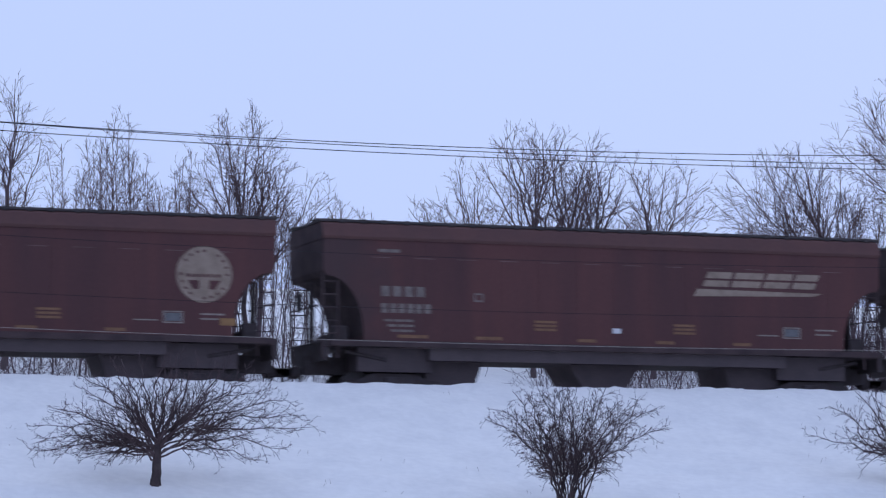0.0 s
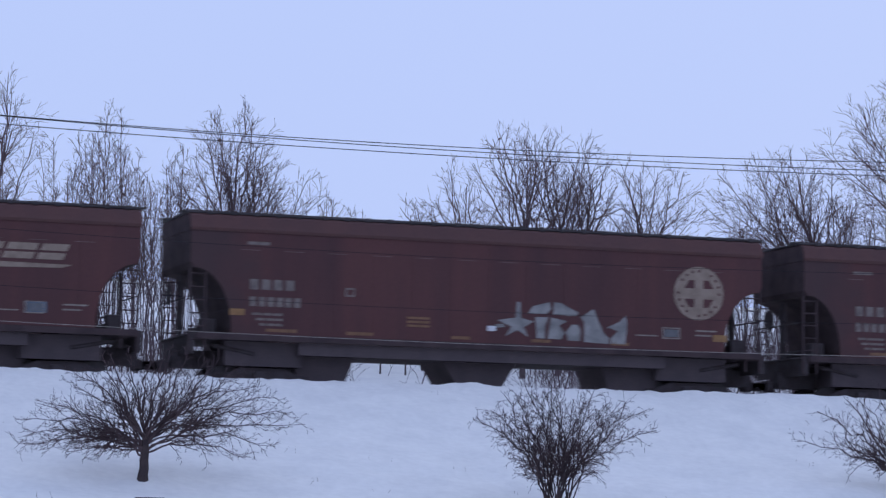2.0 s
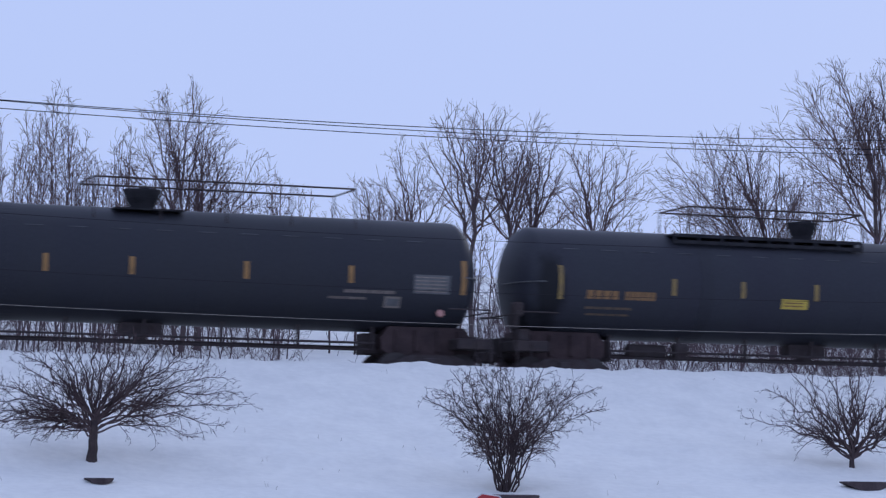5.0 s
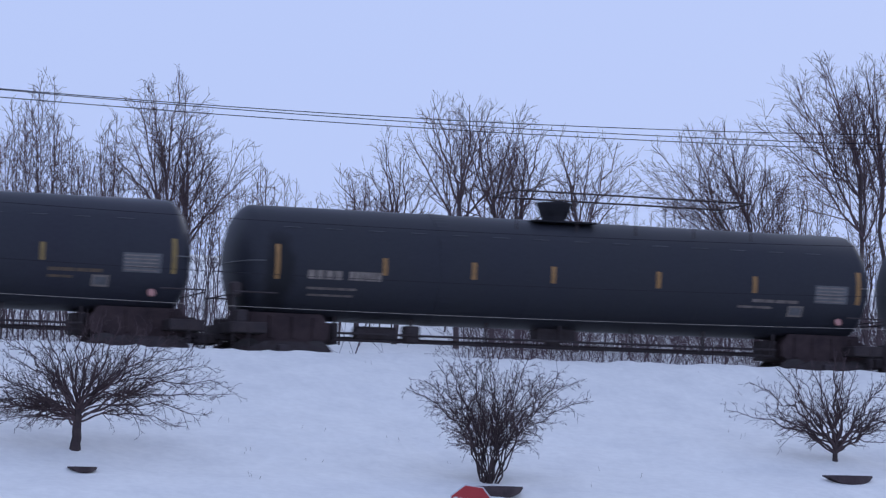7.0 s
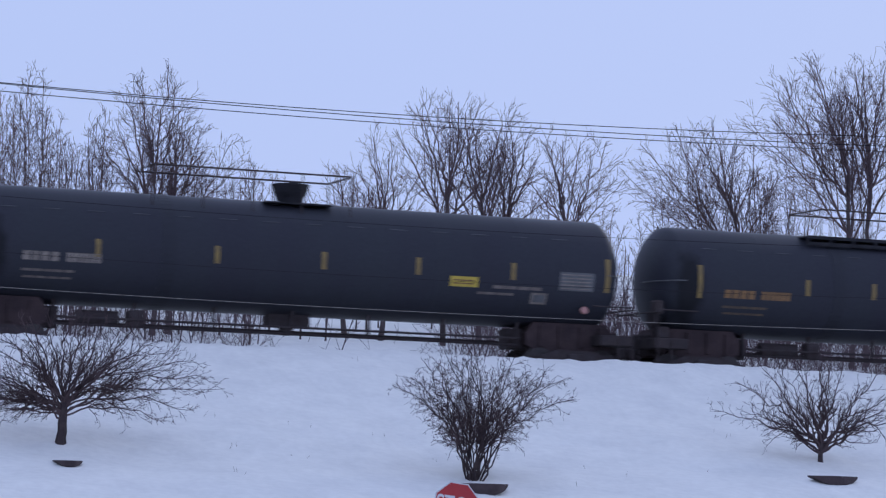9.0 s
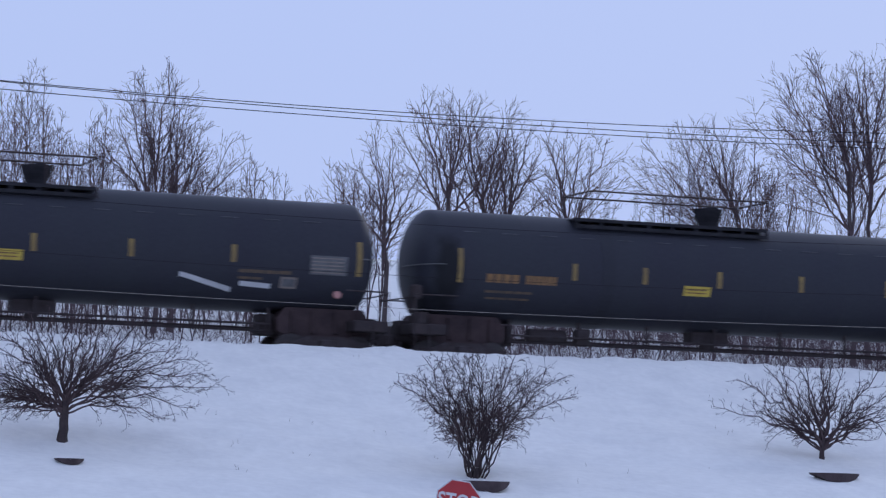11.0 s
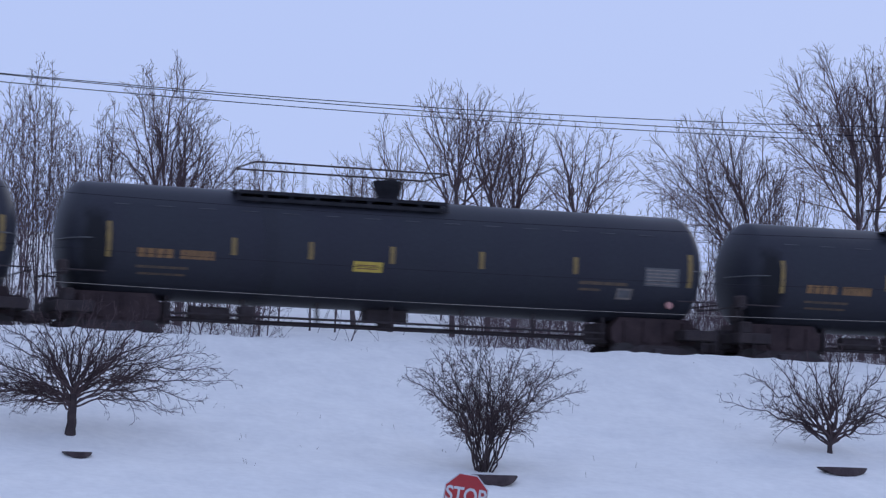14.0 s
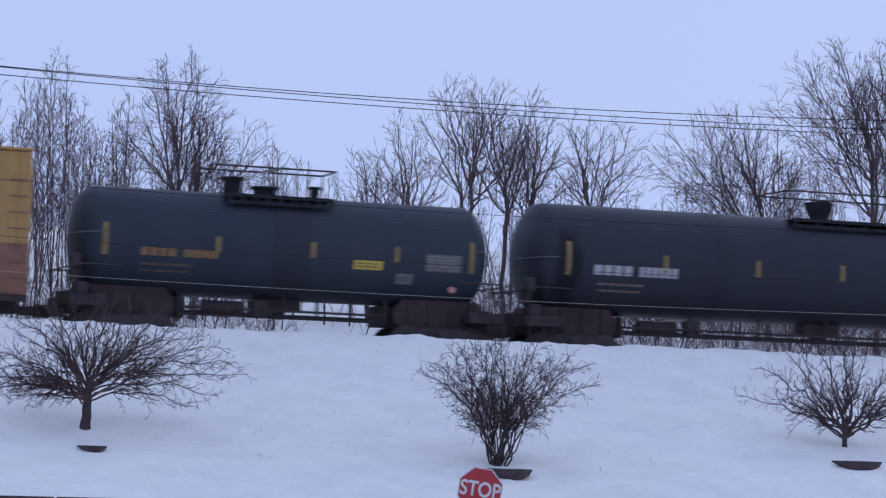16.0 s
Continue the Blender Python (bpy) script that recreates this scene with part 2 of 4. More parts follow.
def build_ground():
    xs = [-4000, -1500, -600, -250, -100, -50, -25, -10] + [i * 0.2 for i in range(276)] + [58, 62, 68, 76, 90, 120, 200, 400, 900, 2000, 4000]
    ys = [-4000, -1000, -300, -80, -20, 0, 15, 28, 36, 40, 42, 44, 45] + [46 + i * 0.22 for i in range(88)] + [65.5 + i * 0.15 for i in range(16)] + [68.5, 70, 71.5, 73, 76, 79, 82, 85, 88, 92, 96, 100, 104, 110, 116, 122, 128, 135, 145, 160, 180, 240, 300, 500, 900, 2000, 4000]
    vs = [(x, y, height(x, y)) for y in ys for x in xs]
    n = len(xs)
    fs = [(j * n + i, j * n + i + 1, (j + 1) * n + i + 1, (j + 1) * n + i) for j in range(len(ys) - 1) for i in range(n - 1)]
    me = bpy.data.meshes.new("ground")
    me.from_pydata(vs, [], fs)
    ob = mesh_object("ground", me, SNOW, smooth=True)
    tagged(ob, "deep white snow on a bank rising to the railway", "snow ground", kind="structure")


build_ground()

# ---- railway track ----
RAILZ = 5.36
TRACKY = 68.6


def build_track():
    bm = bmesh.new()
    for s in (-0.75, 0.75):
        prof = [(-0.07, 0), (0.07, 0), (0.07, 0.02), (0.012, 0.04), (0.012, 0.13), (0.036, 0.145), (0.036, 0.18), (-0.036, 0.18), (-0.036, 0.145), (-0.012, 0.13), (-0.012, 0.04), (-0.07, 0.02)]
        a = [bm.verts.new((-300, TRACKY + s + y, RAILZ - 0.18 + z)) for y, z in prof]
        b = [bm.verts.new((320, TRACKY + s + y, RAILZ - 0.18 + z)) for y, z in prof]
        for i in range(12):
            bm.faces.new((a[i], b[i], b[(i + 1) % 12], a[(i + 1) % 12]))
    tagged(part("rail_track", bm, RAIL), "pair of worn steel rails behind the snow bank", "railway track", kind="structure")
    bm = bmesh.new()
    for i in range(120):
        x = -10 + i * 0.6
        box(bm, x, x + 0.22, TRACKY - 1.3, TRACKY + 1.3, RAILZ - 0.33, RAILZ - 0.185)
    tagged(part("sleepers", bm, TIE), "dark wooden sleepers bedded in snow", "sleepers", kind="stuff")


build_track()


# ---- rolling stock ----
CARS, AXLES = [], []
WHEEL_R = 0.46


def make_truck(car, x):
    """One two-axle truck: two side frames, a bolster, two wheelsets that turn."""
    t = new("truck")
    t.parent = car
    t.location = (x, 0, 0)
    for s in (-1, 1):
        bm = bmesh.new()
        out = [(-1.25, 0.52), (-1.22, 0.68), (-0.95, 0.70), (-0.55, 0.86), (0.55, 0.86), (0.95, 0.70), (1.22, 0.68), (1.25, 0.52), (1.05, 0.42), (0.78, 0.44), (0.5, 0.22), (-0.5, 0.22), (-0.78, 0.44), (-1.05, 0.42)]
        prism(bm, out, s * 1.02 - 0.07, s * 1.02 + 0.07)
        for j in range(5):
            disc(bm, (-0.24 + j * 0.12, s * 1.12, 0.45), (0, 0, 1), 0.05, 0.05, 0.3, 8)
        for k in (-0.89, 0.89):
            disc(bm, (k, s * 1.13, WHEEL_R), (0, 1, 0), 0.11, 0.11, 0.14, 10)
            box(bm, k - 0.16, k + 0.16, s * 1.02 - 0.1, s * 1.02 + 0.1, 0.40, 0.66)
        part("side_frame", bm, STEEL, t)
    bm = box(bmesh.new(), -0.22, 0.22, -1.2, 1.2, 0.42, 0.78, 0.03)
    box(bm, -0.5, 0.5, -0.35, 0.35, 0.78, 1.02)
    rod(bm, (-1.0, -0.6, 0.35), (1.0, -0.6, 0.35), 0.04)
    part("bolster", bm, STEEL, t)
    for k in (-0.89, 0.89):
        bm = bmesh.new()
        rod(bm, (0, -1.1, 0), (0, 1.1, 0), 0.08, 10)
        for s in (-0.75, 0.75):
            disc(bm, (0, s, 0), (0, 1, 0), WHEEL_R, WHEEL_R, 0.12, 28)
            disc(bm, (0, s - 0.07 * (1 if s > 0 else -1), 0), (0, 1, 0), WHEEL_R + 0.025, WHEEL_R + 0.025, 0.03, 28)
            disc(bm, (0, s * 1.09, 0), (0, 1, 0), 0.13, 0.13, 0.1, 12)
        w = part("wheelset", bm, WHEEL, t)
        w.location = (k, 0, WHEEL_R)
        AXLES.append((w, k))
    return t


def make_coupler(car, x, s, sill=True):
    bm = bmesh.new()
    a, b = sorted((x, x + s * 0.72))
    box(bm, a, b, -0.13, 0.13, 0.78, 1.0, 0.03)
    box(bm, *sorted((x + s * 0.52, x + s * 0.8)), -0.2, 0.2, 0.74, 1.05, 0.05)
    c = part("coupler", bm, STEEL, car)
    # sagging air hose
    bm = bmesh.new()
    pts = [Vector((x + s * (0.15 + 0.7 * i / 8), -0.35, 0.85 - 0.36 * math.sin(math.pi * i / 8))) for i in range(9)]
    for p, q in zip(pts, pts[1:]):
        rod(bm, p, q, 0.03, 6)
    part("air_hose", bm, STEEL, car)
    return c


def flat(bm, x0, x1, z0, z1, y=-1.606):
    """A painted patch on a flat car side, standing a few millimetres proud."""
    return box(bm, x0, x1, y - 0.003, y + 0.02, z0, z1)


def slab(bm, pts, y=-1.606):
    return prism(bm, pts, y - 0.003, y + 0.02)


def text_bars(add, bm, x0, x1, z0, z1, n, gap=0.22, rnd=None):
    """Unreadable writing: a row of plain bars."""
    w = (x1 - x0) / n
    for i in range(n):
        add(bm, x0 + i * w, x0 + (i + 1 - gap) * w, z0, z1)


HOPPER_L = 16.83


def make_hopper(kind, gap_x, label):
    car = thing("hopper_car", label, "hopper car", "cars of the train")
    H, Z0, Z1 = 7.70, 1.68, 4.25
    arc = [(H - 1.08 + 1.02 * (1 - math.cos(a)) * 0.98, Z0 + 0.12 + 1.5 * math.sin(a)) for a in [i * math.pi / 2 / 9 for i in range(10)]]
    right = [(H - 1.08, Z0)] + arc + [(H, Z0 + 1.75), (H, Z1)]
    out = right + [(-x - 0.18, z) for x, z in right[::-1]]
    bm = prism(bmesh.new(), out, -1.6, 1.6)
    body = part("hopper_body", bm, HOPPER_SIDE, car)
    # grimy slope sheets that close the ends under the overhang, its shade in their colour
    for s in (-1, 1):
        bm = bmesh.new()
        line = [(s * (x + 0.012 + (0.18 if s < 0 else 0)), z - 0.008) for x, z in right[1:]]
        lo = [bm.verts.new((x, -1.585, z)) for x, z in line]
        hi = [bm.verts.new((x, 1.585, z)) for x, z in line]
        for i in range(len(line) - 1):
            bm.faces.new((lo[i], hi[i], hi[i + 1], lo[i + 1]) if s > 0 else (lo[i], lo[i + 1], hi[i + 1], hi[i]))
        part("slope_sheet", bm, SLOPE, body, "sooty end slope sheet, darkened by shade in its colour")
    # faint rib seams
    bm = bmesh.new()
    for i in range(13):
        x = -6.2 + i * 1.033
        box(bm, x - 0.015, x + 0.015, -1.606, -1.59, Z0 + 0.15, Z1 - 0.05)
    pieces("seam", bm, HOPPER_SIDE, body)
    bm = bmesh.new()
    for i in range(12):
        x = -6.6 + i * 1.15
        box(bm, x, x + 0.5, -1.607, -1.59, 3.78, 3.795)
    pieces("seam_strip", bm, PALE_SEAM, body)
    # top chord, leaning inwards; sky light is put into its lighter red
    bm = bmesh.new()
    sec = [(-1.63, Z1 - 0.02), (-1.66, Z1 + 0.05), (-1.55, Z1 + 0.36), (-1.42, Z1 + 0.42), (1.42, Z1 + 0.42), (1.55, Z1 + 0.36), (1.66, Z1 + 0.05), (1.63, Z1 - 0.02)]
    a = [bm.verts.new((-H - 0.2, y, z)) for y, z in sec]
    b = [bm.verts.new((H + 0.02, y, z)) for y, z in sec]
    fs = [bm.faces.new(a), bm.faces.new(b[::-1])]
    for i in range(8):
        fs.append(bm.faces.new((a[i], b[i], b[(i + 1) % 8], a[(i + 1) % 8])))
    bmesh.ops.recalc_face_normals(bm, faces=fs)
    chord = part("top_chord", bm, MAROON_2, car, "red top chord, sky light put into its lighter colour")
    # a darker sheet tones down the brightly lit chord end
    bm = bmesh.new()
    cap = [(y * 0.995, z) for y, z in sec]
    bm.faces.new([bm.verts.new((-H - 0.206, y, z)) for y, z in cap])
    bm.faces.new([bm.verts.new((-H - 0.203, y, z)) for y, z in cap][::-1])
    part("end_cap", bm, SLOPE, chord, "sooty end of the chord, shade put into its colour")
    # roof with a trough hatch and running boards
    bm = bmesh.new()
    box(bm, -H - 0.26, H + 0.12, -1.46, 1.46, Z1 + 0.424, Z1 + 0.47, 0.01)
    box(bm, -H + 0.6, H - 0.6, -0.3, 0.3, Z1 + 0.475, Z1 + 0.56, 0.03)
    for s in (-1, 1):
        box(bm, -H - 0.32, H + 0.18, s * 1.05 - 0.25, s * 1.05 + 0.25, Z1 + 0.475, Z1 + 0.51)
    roof = part("roof", bm, ROOF, car, "dark roof with running boards")
    rnd = random.Random(int(gap_x * 10))
    for i in range(14):
        x = -H + 0.7 + i * (2 * H - 1.4) / 13
        bm = box(bmesh.new(), x - 0.12, x + 0.12, -0.4, 0.4, Z1 + 0.565, Z1 + 0.61, 0.015)
        part("hatch_clamp", bm, ROOF, roof)
    for i in range(26):
        x = -H + 0.3 + i * (2 * H - 0.6) / 25 + rnd.uniform(-0.05, 0.05)
        bm = box(bmesh.new(), x - 0.05, x + 0.05, -1.53, -1.42, Z1 + 0.40, Z1 + 0.50)
        part("roof_clip", bm, ROOF, roof)
    # side sill, dark from shade in its colour, and the colour-lifted underframe
    bm = box(bmesh.new(), -H, H, -1.606, -1.5, Z0 - 0.16, Z0 - 0.004)
    box(bm, -H, H, 1.5, 1.606, Z0 - 0.16, Z0 - 0.004)
    part("side_sill", bm, SLOPE, car)
    for s in (-1, 1):
        part("body_bolster", box(bmesh.new(), s * 5.85 - 1.0, s * 5.85 + 1.0, -1.2, 1.2, 0.9, Z0 - 0.17), LIFTED, car)
    for s in (-1, 1):
        part("stub_sill", box(bmesh.new(), *sorted((s * 4.9, s * (H + 0.3))), -0.28, 0.28, 0.86, 1.3), STEEL, car)
    part("underframe", box(bmesh.new(), -5.0, 5.0, -1.45, 0.9, 1.2, Z0 - 0.17), LIFTED, car)
    for s in (-1, 1):
        part("end_deck", box(bmesh.new(), *sorted((s * (H - 1.9), s * (H - 0.1))), -1.45, 1.45, Z0 - 0.16, Z0 - 0.06), LIFTED, car)
        part("end_beam", box(bmesh.new(), *sorted((s * (H + 0.0), s * (H + 0.12))), -1.5, 1.5, 1.15, Z0 - 0.02), STEEL, car)
        part("brake_rod", rod(bmesh.new(), (s * 6.1, -1.2, 1.2), (s * 7.2, -1.2, 1.4), 0.05), STEEL, car)
    # discharge hoppers
    for c, wt, wb in ((0, 1.2, 0.55), (-4.25, 0.95, 0.6), (4.25, 0.95, 0.6)):
        bm = prism(bmesh.new(), [(c - wt, Z0 - 0.17), (c + wt, Z0 - 0.17), (c + wb, 0.5), (c + wb, 0.3), (c - wb, 0.3), (c - wb, 0.5)], -0.95, 0.95)
        box(bm, c - wb - 0.1, c + wb + 0.1, -1.05, 1.05, 0.3, 0.38)
        part("discharge_hopper", bm, LIFTED, car)
    # end platforms, ladders and posts
    H0 = H
    for s in (-1, 1):
        H = H0 + (0.18 if s < 0 else 0)
        for y in (-1.5, 1.5):
            bm = bmesh.new()
            for k in (0.02, 0.42):
                x = s * (H - k)
                box(bm, x - 0.022, x + 0.022, y - 0.03, y + 0.03, 1.2, 3.42)
            for j in range(6):
                rod(bm, (s * (H - 0.02), y, 1.5 + j * 0.33), (s * (H - 0.42), y, 1.5 + j * 0.33), 0.018, 5)
            part("ladder", bm, SLOPE, car)
        bm = bmesh.new()
        rod(bm, (s * (H - 0.55), -0.9, 1.75), (s * (H - 0.55), 0.5, 1.75), 0.16, 12)
        box(bm, *sorted((s * (H - 0.35), s * (H - 0.75))), -1.3, -0.95, 1.62, 2.05, 0.03)
        box(bm, *sorted((s * (H - 0.1), s * (H - 0.2))), -0.1, 0.1, 1.6, 3.2)
        part("brake_gear", bm, STEEL, car)
        if s < 0:
            bm = disc(bmesh.new(), (s * (H + 0.06), 0.45, 2.75), (1, 0, 0), 0.28, 0.28, 0.05, 16)
            part("brake_wheel", bm, STEEL, car)
        bm = bmesh.new()
        rod(bm, (s * H, -1.52, 1.62), (s * H, 1.52, 1.62), 0.03)
        rod(bm, (s * (H + 0.05), -1.3, 2.55), (s * (H + 0.05), 1.3, 2.55), 0.02)
        part("hand_rail", bm, STEEL, car)
        make_truck(car, s * 5.85)
        make_coupler(car, s * (H + 0.3), s)
    # painted marks
    def marks(mat, name, cells, label=""):
        bm = bmesh.new()
        for c in cells:
            flat(bm, *c)
        return pieces(name, bm, mat, body, label)
    bm = bmesh.new()
    text_bars(flat, bm, -6.34, -5.1, 2.80, 3.06, 4, 0.3)
    text_bars(flat, bm, -6.34, -4.95, 2.38, 2.62, 6, 0.3)
    for r in range(3):
        text_bars(flat, bm, -6.27 + 0.1 * r, -5.45, 2.16 - r * 0.13, 2.22 - r * 0.13, 3, 0.12)
    pieces("letter_bar", bm, DULL, body, "worn pale stencilled bar")
    marks(DULL, "stencil", [(-6.42, -5.85, 3.92, 4.0), (-3.85, -3.6, 2.72, 2.76), (-3.85, -3.6, 2.9, 2.94), (-3.85, -3.81, 2.72, 2.94), (-3.64, -3.6, 2.72, 2.94)])
    marks(WHITE, "tag_panel", [(-0.03, 0.2, 2.0, 2.13)], "small white tag")
    marks(RUST, "stencil", [(-2.2, -1.6, 2.02 + 0.1 * k, 2.08 + 0.1 * k) for k in range(3)] + [(1.7, 2.3, 2.02 + 0.1 * k, 2.08 + 0.1 * k) for k in range(3 if kind != "graffiti" else 0)] + [(-5.9, -5.1, 1.75, 1.83), (-3.8, -3.1, 1.75, 1.83), (-1.0, -0.5, 1.75, 1.83), (1.2, 1.7, 1.75, 1.83), (3.4, 3.9, 1.75, 1.83)], "worn ochre stencils")
    bx = 4.85
    marks(PALE, "stencil_frame", [(bx, bx + 0.5, 2.25, 2.28), (bx, bx + 0.5, 1.98, 2.01), (bx, bx + 0.03, 1.98, 2.28), (bx + 0.47, bx + 0.5, 1.98, 2.28), (bx - 0.75, bx - 0.15, 2.03, 2.06), (bx + 0.95, bx + 1.55, 2.2, 2.24), (bx + 0.95, bx + 1.4, 2.08, 2.12)])
    marks(GREY, "stencil_field", [(bx + 0.05, bx + 0.45, 2.03, 2.23)])
    if kind == "wedge":
        # italic blocks over a long wedge
        for i, (x, w) in enumerate(((2.52, 0.72), (3.34, 0.82), (4.26, 0.74), (5.10, 0.66))):
            # a slanted block, slit through the middle
            lean = lambda z: 0.425 * (z - 3.30)
            for za, zb in ((3.31, 3.475), (3.53, 3.70)):
                bm = slab(bmesh.new(), [(x + lean(za), za), (x + w + lean(za), za), (x + w + lean(zb), zb), (x + lean(zb), zb)])
                part("emblem_block", bm, EMBLEM, body)
        bm = slab(bmesh.new(), [(2.26, 3.04), (2.38, 3.24), (6.0, 3.20), (5.75, 3.12)])
        part("emblem_wedge", bm, EMBLEM, body)
    else:
        bm = disc(bmesh.new(), (5.88, -1.603, 3.21), (0, 1, 0), 0.71, 0.71, 0.012, 40)
        part("emblem_disc", bm, EMBLEM, body, "pale round emblem")
        bm = bmesh.new()
        for sx in (-1, 1):
            for z0, z1 in (((3.34, 3.56), (2.84, 3.06)) if kind == "graffiti" else ((2.84, 3.06),)):
                slab(bm, [(5.88 + sx * 0.13, z0), (5.88 + sx * 0.42, z0), (5.88 + sx * 0.28, z1), (5.88 + sx * 0.13, z1)] if z0 > 3.1 else [(5.88 + sx * 0.13, z0), (5.88 + sx * 0.28, z0), (5.88 + sx * 0.42, z1), (5.88 + sx * 0.13, z1)], -1.613)
        for i in range(20):
            q = i * math.pi / 10
            if i % 5 < 4:
                cx, cz = 5.88 + 0.59 * math.cos(q), 3.21 + 0.59 * math.sin(q)
                flat(bm, cx - 0.035, cx + 0.035, cz - 0.03, cz + 0.03, -1.613)
        if kind == "disc":
            text_bars(lambda b, *c: flat(b, *c, -1.613), bm, 5.42, 6.34, 3.14, 3.22, 7, 0.35)
        pieces("emblem_mark", bm, MAROON, body)
        marks(ORANGE, "tag_panel", [(6.3, 6.7, 1.95, 2.13)], "orange tag")
    if kind == "graffiti":
        bm = bmesh.new()
        gx, gz = 0.09, 1.83
        for pts in ([(0.14, 0.46), (0.63, 0.54), (0.66, 0.95), (0.75, 0.95), (0.78, 0.54), (1.12, 0.46), (0.85, 0.3), (0.98, 0.05), (0.68, 0.22), (0.36, 0.05), (0.52, 0.3)],
                    [(0.96, 0.66), (1.1, 0.86), (1.53, 0.98), (1.58, 0.8), (1.45, 0.66)],
                    [(1.64, 0.66), (1.66, 0.98), (1.85, 0.96), (2.3, 0.74), (2.26, 0.64)],
                    [(1.16, 0.58), (1.5, 0.58), (1.42, 0.35), (1.42, 0.03), (1.2, 0.03)],
                    [(1.58, 0.58), (2.02, 0.5), (1.8, 0.38), (1.95, 0.18), (1.85, 0.02), (1.5, 0.03)],
                    [(1.98, 0.22), (2.15, 0.42), (2.3, 0.42), (2.38, 0.28), (2.36, 0.0), (2.05, 0.0)],
                    [(2.38, 0.62), (2.73, 0.85), (2.82, 0.62), (3.0, 0.24), (3.15, 0.1), (3.15, -0.05), (2.48, -0.02), (2.48, 0.5)],
                    [(3.1, 0.38), (3.45, 0.55), (3.6, 0.72), (3.65, 0.5), (3.6, -0.04), (3.2, -0.04), (3.2, 0.1), (3.4, 0.3)],
                    [(0.1, 0.26), (0.34, 0.28), (0.32, 0.37), (0.1, 0.35)]):
            slab(bm, [(gx + 1.03 * x, gz + z) for x, z in pts])
        pieces("spray_paint", bm, SPRAY, body, "silver graffiti shape")
        marks(ORANGE, "tag_panel", [(-6.85, -6.47, 2.14, 2.30)], "orange tag")
    if kind == "wedge" and gap_x < -20:
        marks(SPRAY, "spray_paint", [(-3.85 + 0.2 * k, -3.7 + 0.2 * k, 1.98, 2.2) for k in range(5)], "small silver scrawl as bars")
        marks(BLUE, "stencil_field", [(4.9, 5.4, 2.0, 2.27)])
    CARS.append((car, gap_x + HOPPER_L / 2))
    return car


TANK_R, TANK_Z = 1.47, 2.935


def on_tank(bm, x0, x1, z0, z1, r=TANK_R + 0.006):
    """A painted patch that follows the near side of the tank; z over the rail."""
    n = max(1, int((z1 - z0) / 0.12))
    zs = [z0 + (z1 - z0) * i / n for i in range(n + 1)]
    lo, hi = [], []
    for z in zs:
        d = max(-0.99, min(0.99, (z - TANK_Z) / TANK_R))
        y = -r * math.sqrt(1 - d * d)
        lo.append((bm.verts.new((x0, y, TANK_Z + d * r)), bm.verts.new((x0, y + 0.02, TANK_Z + d * r))))
        hi.append((bm.verts.new((x1, y, TANK_Z + d * r)), bm.verts.new((x1, y + 0.02, TANK_Z + d * r))))
    for i in range(n):
        bm.faces.new((lo[i][0], hi[i][0], hi[i + 1][0], lo[i + 1][0]))
        bm.faces.new((lo[i][0], lo[i + 1][0], lo[i + 1][1], lo[i][1]))
        bm.faces.new((hi[i][0], hi[i][1], hi[i + 1][1], hi[i + 1][0]))
    bm.faces.new((lo[0][0], lo[0][1], hi[0][1], hi[0][0]))
    bm.faces.new((lo[n][0], hi[n][0], hi[n][1], lo[n][1]))
    return bm


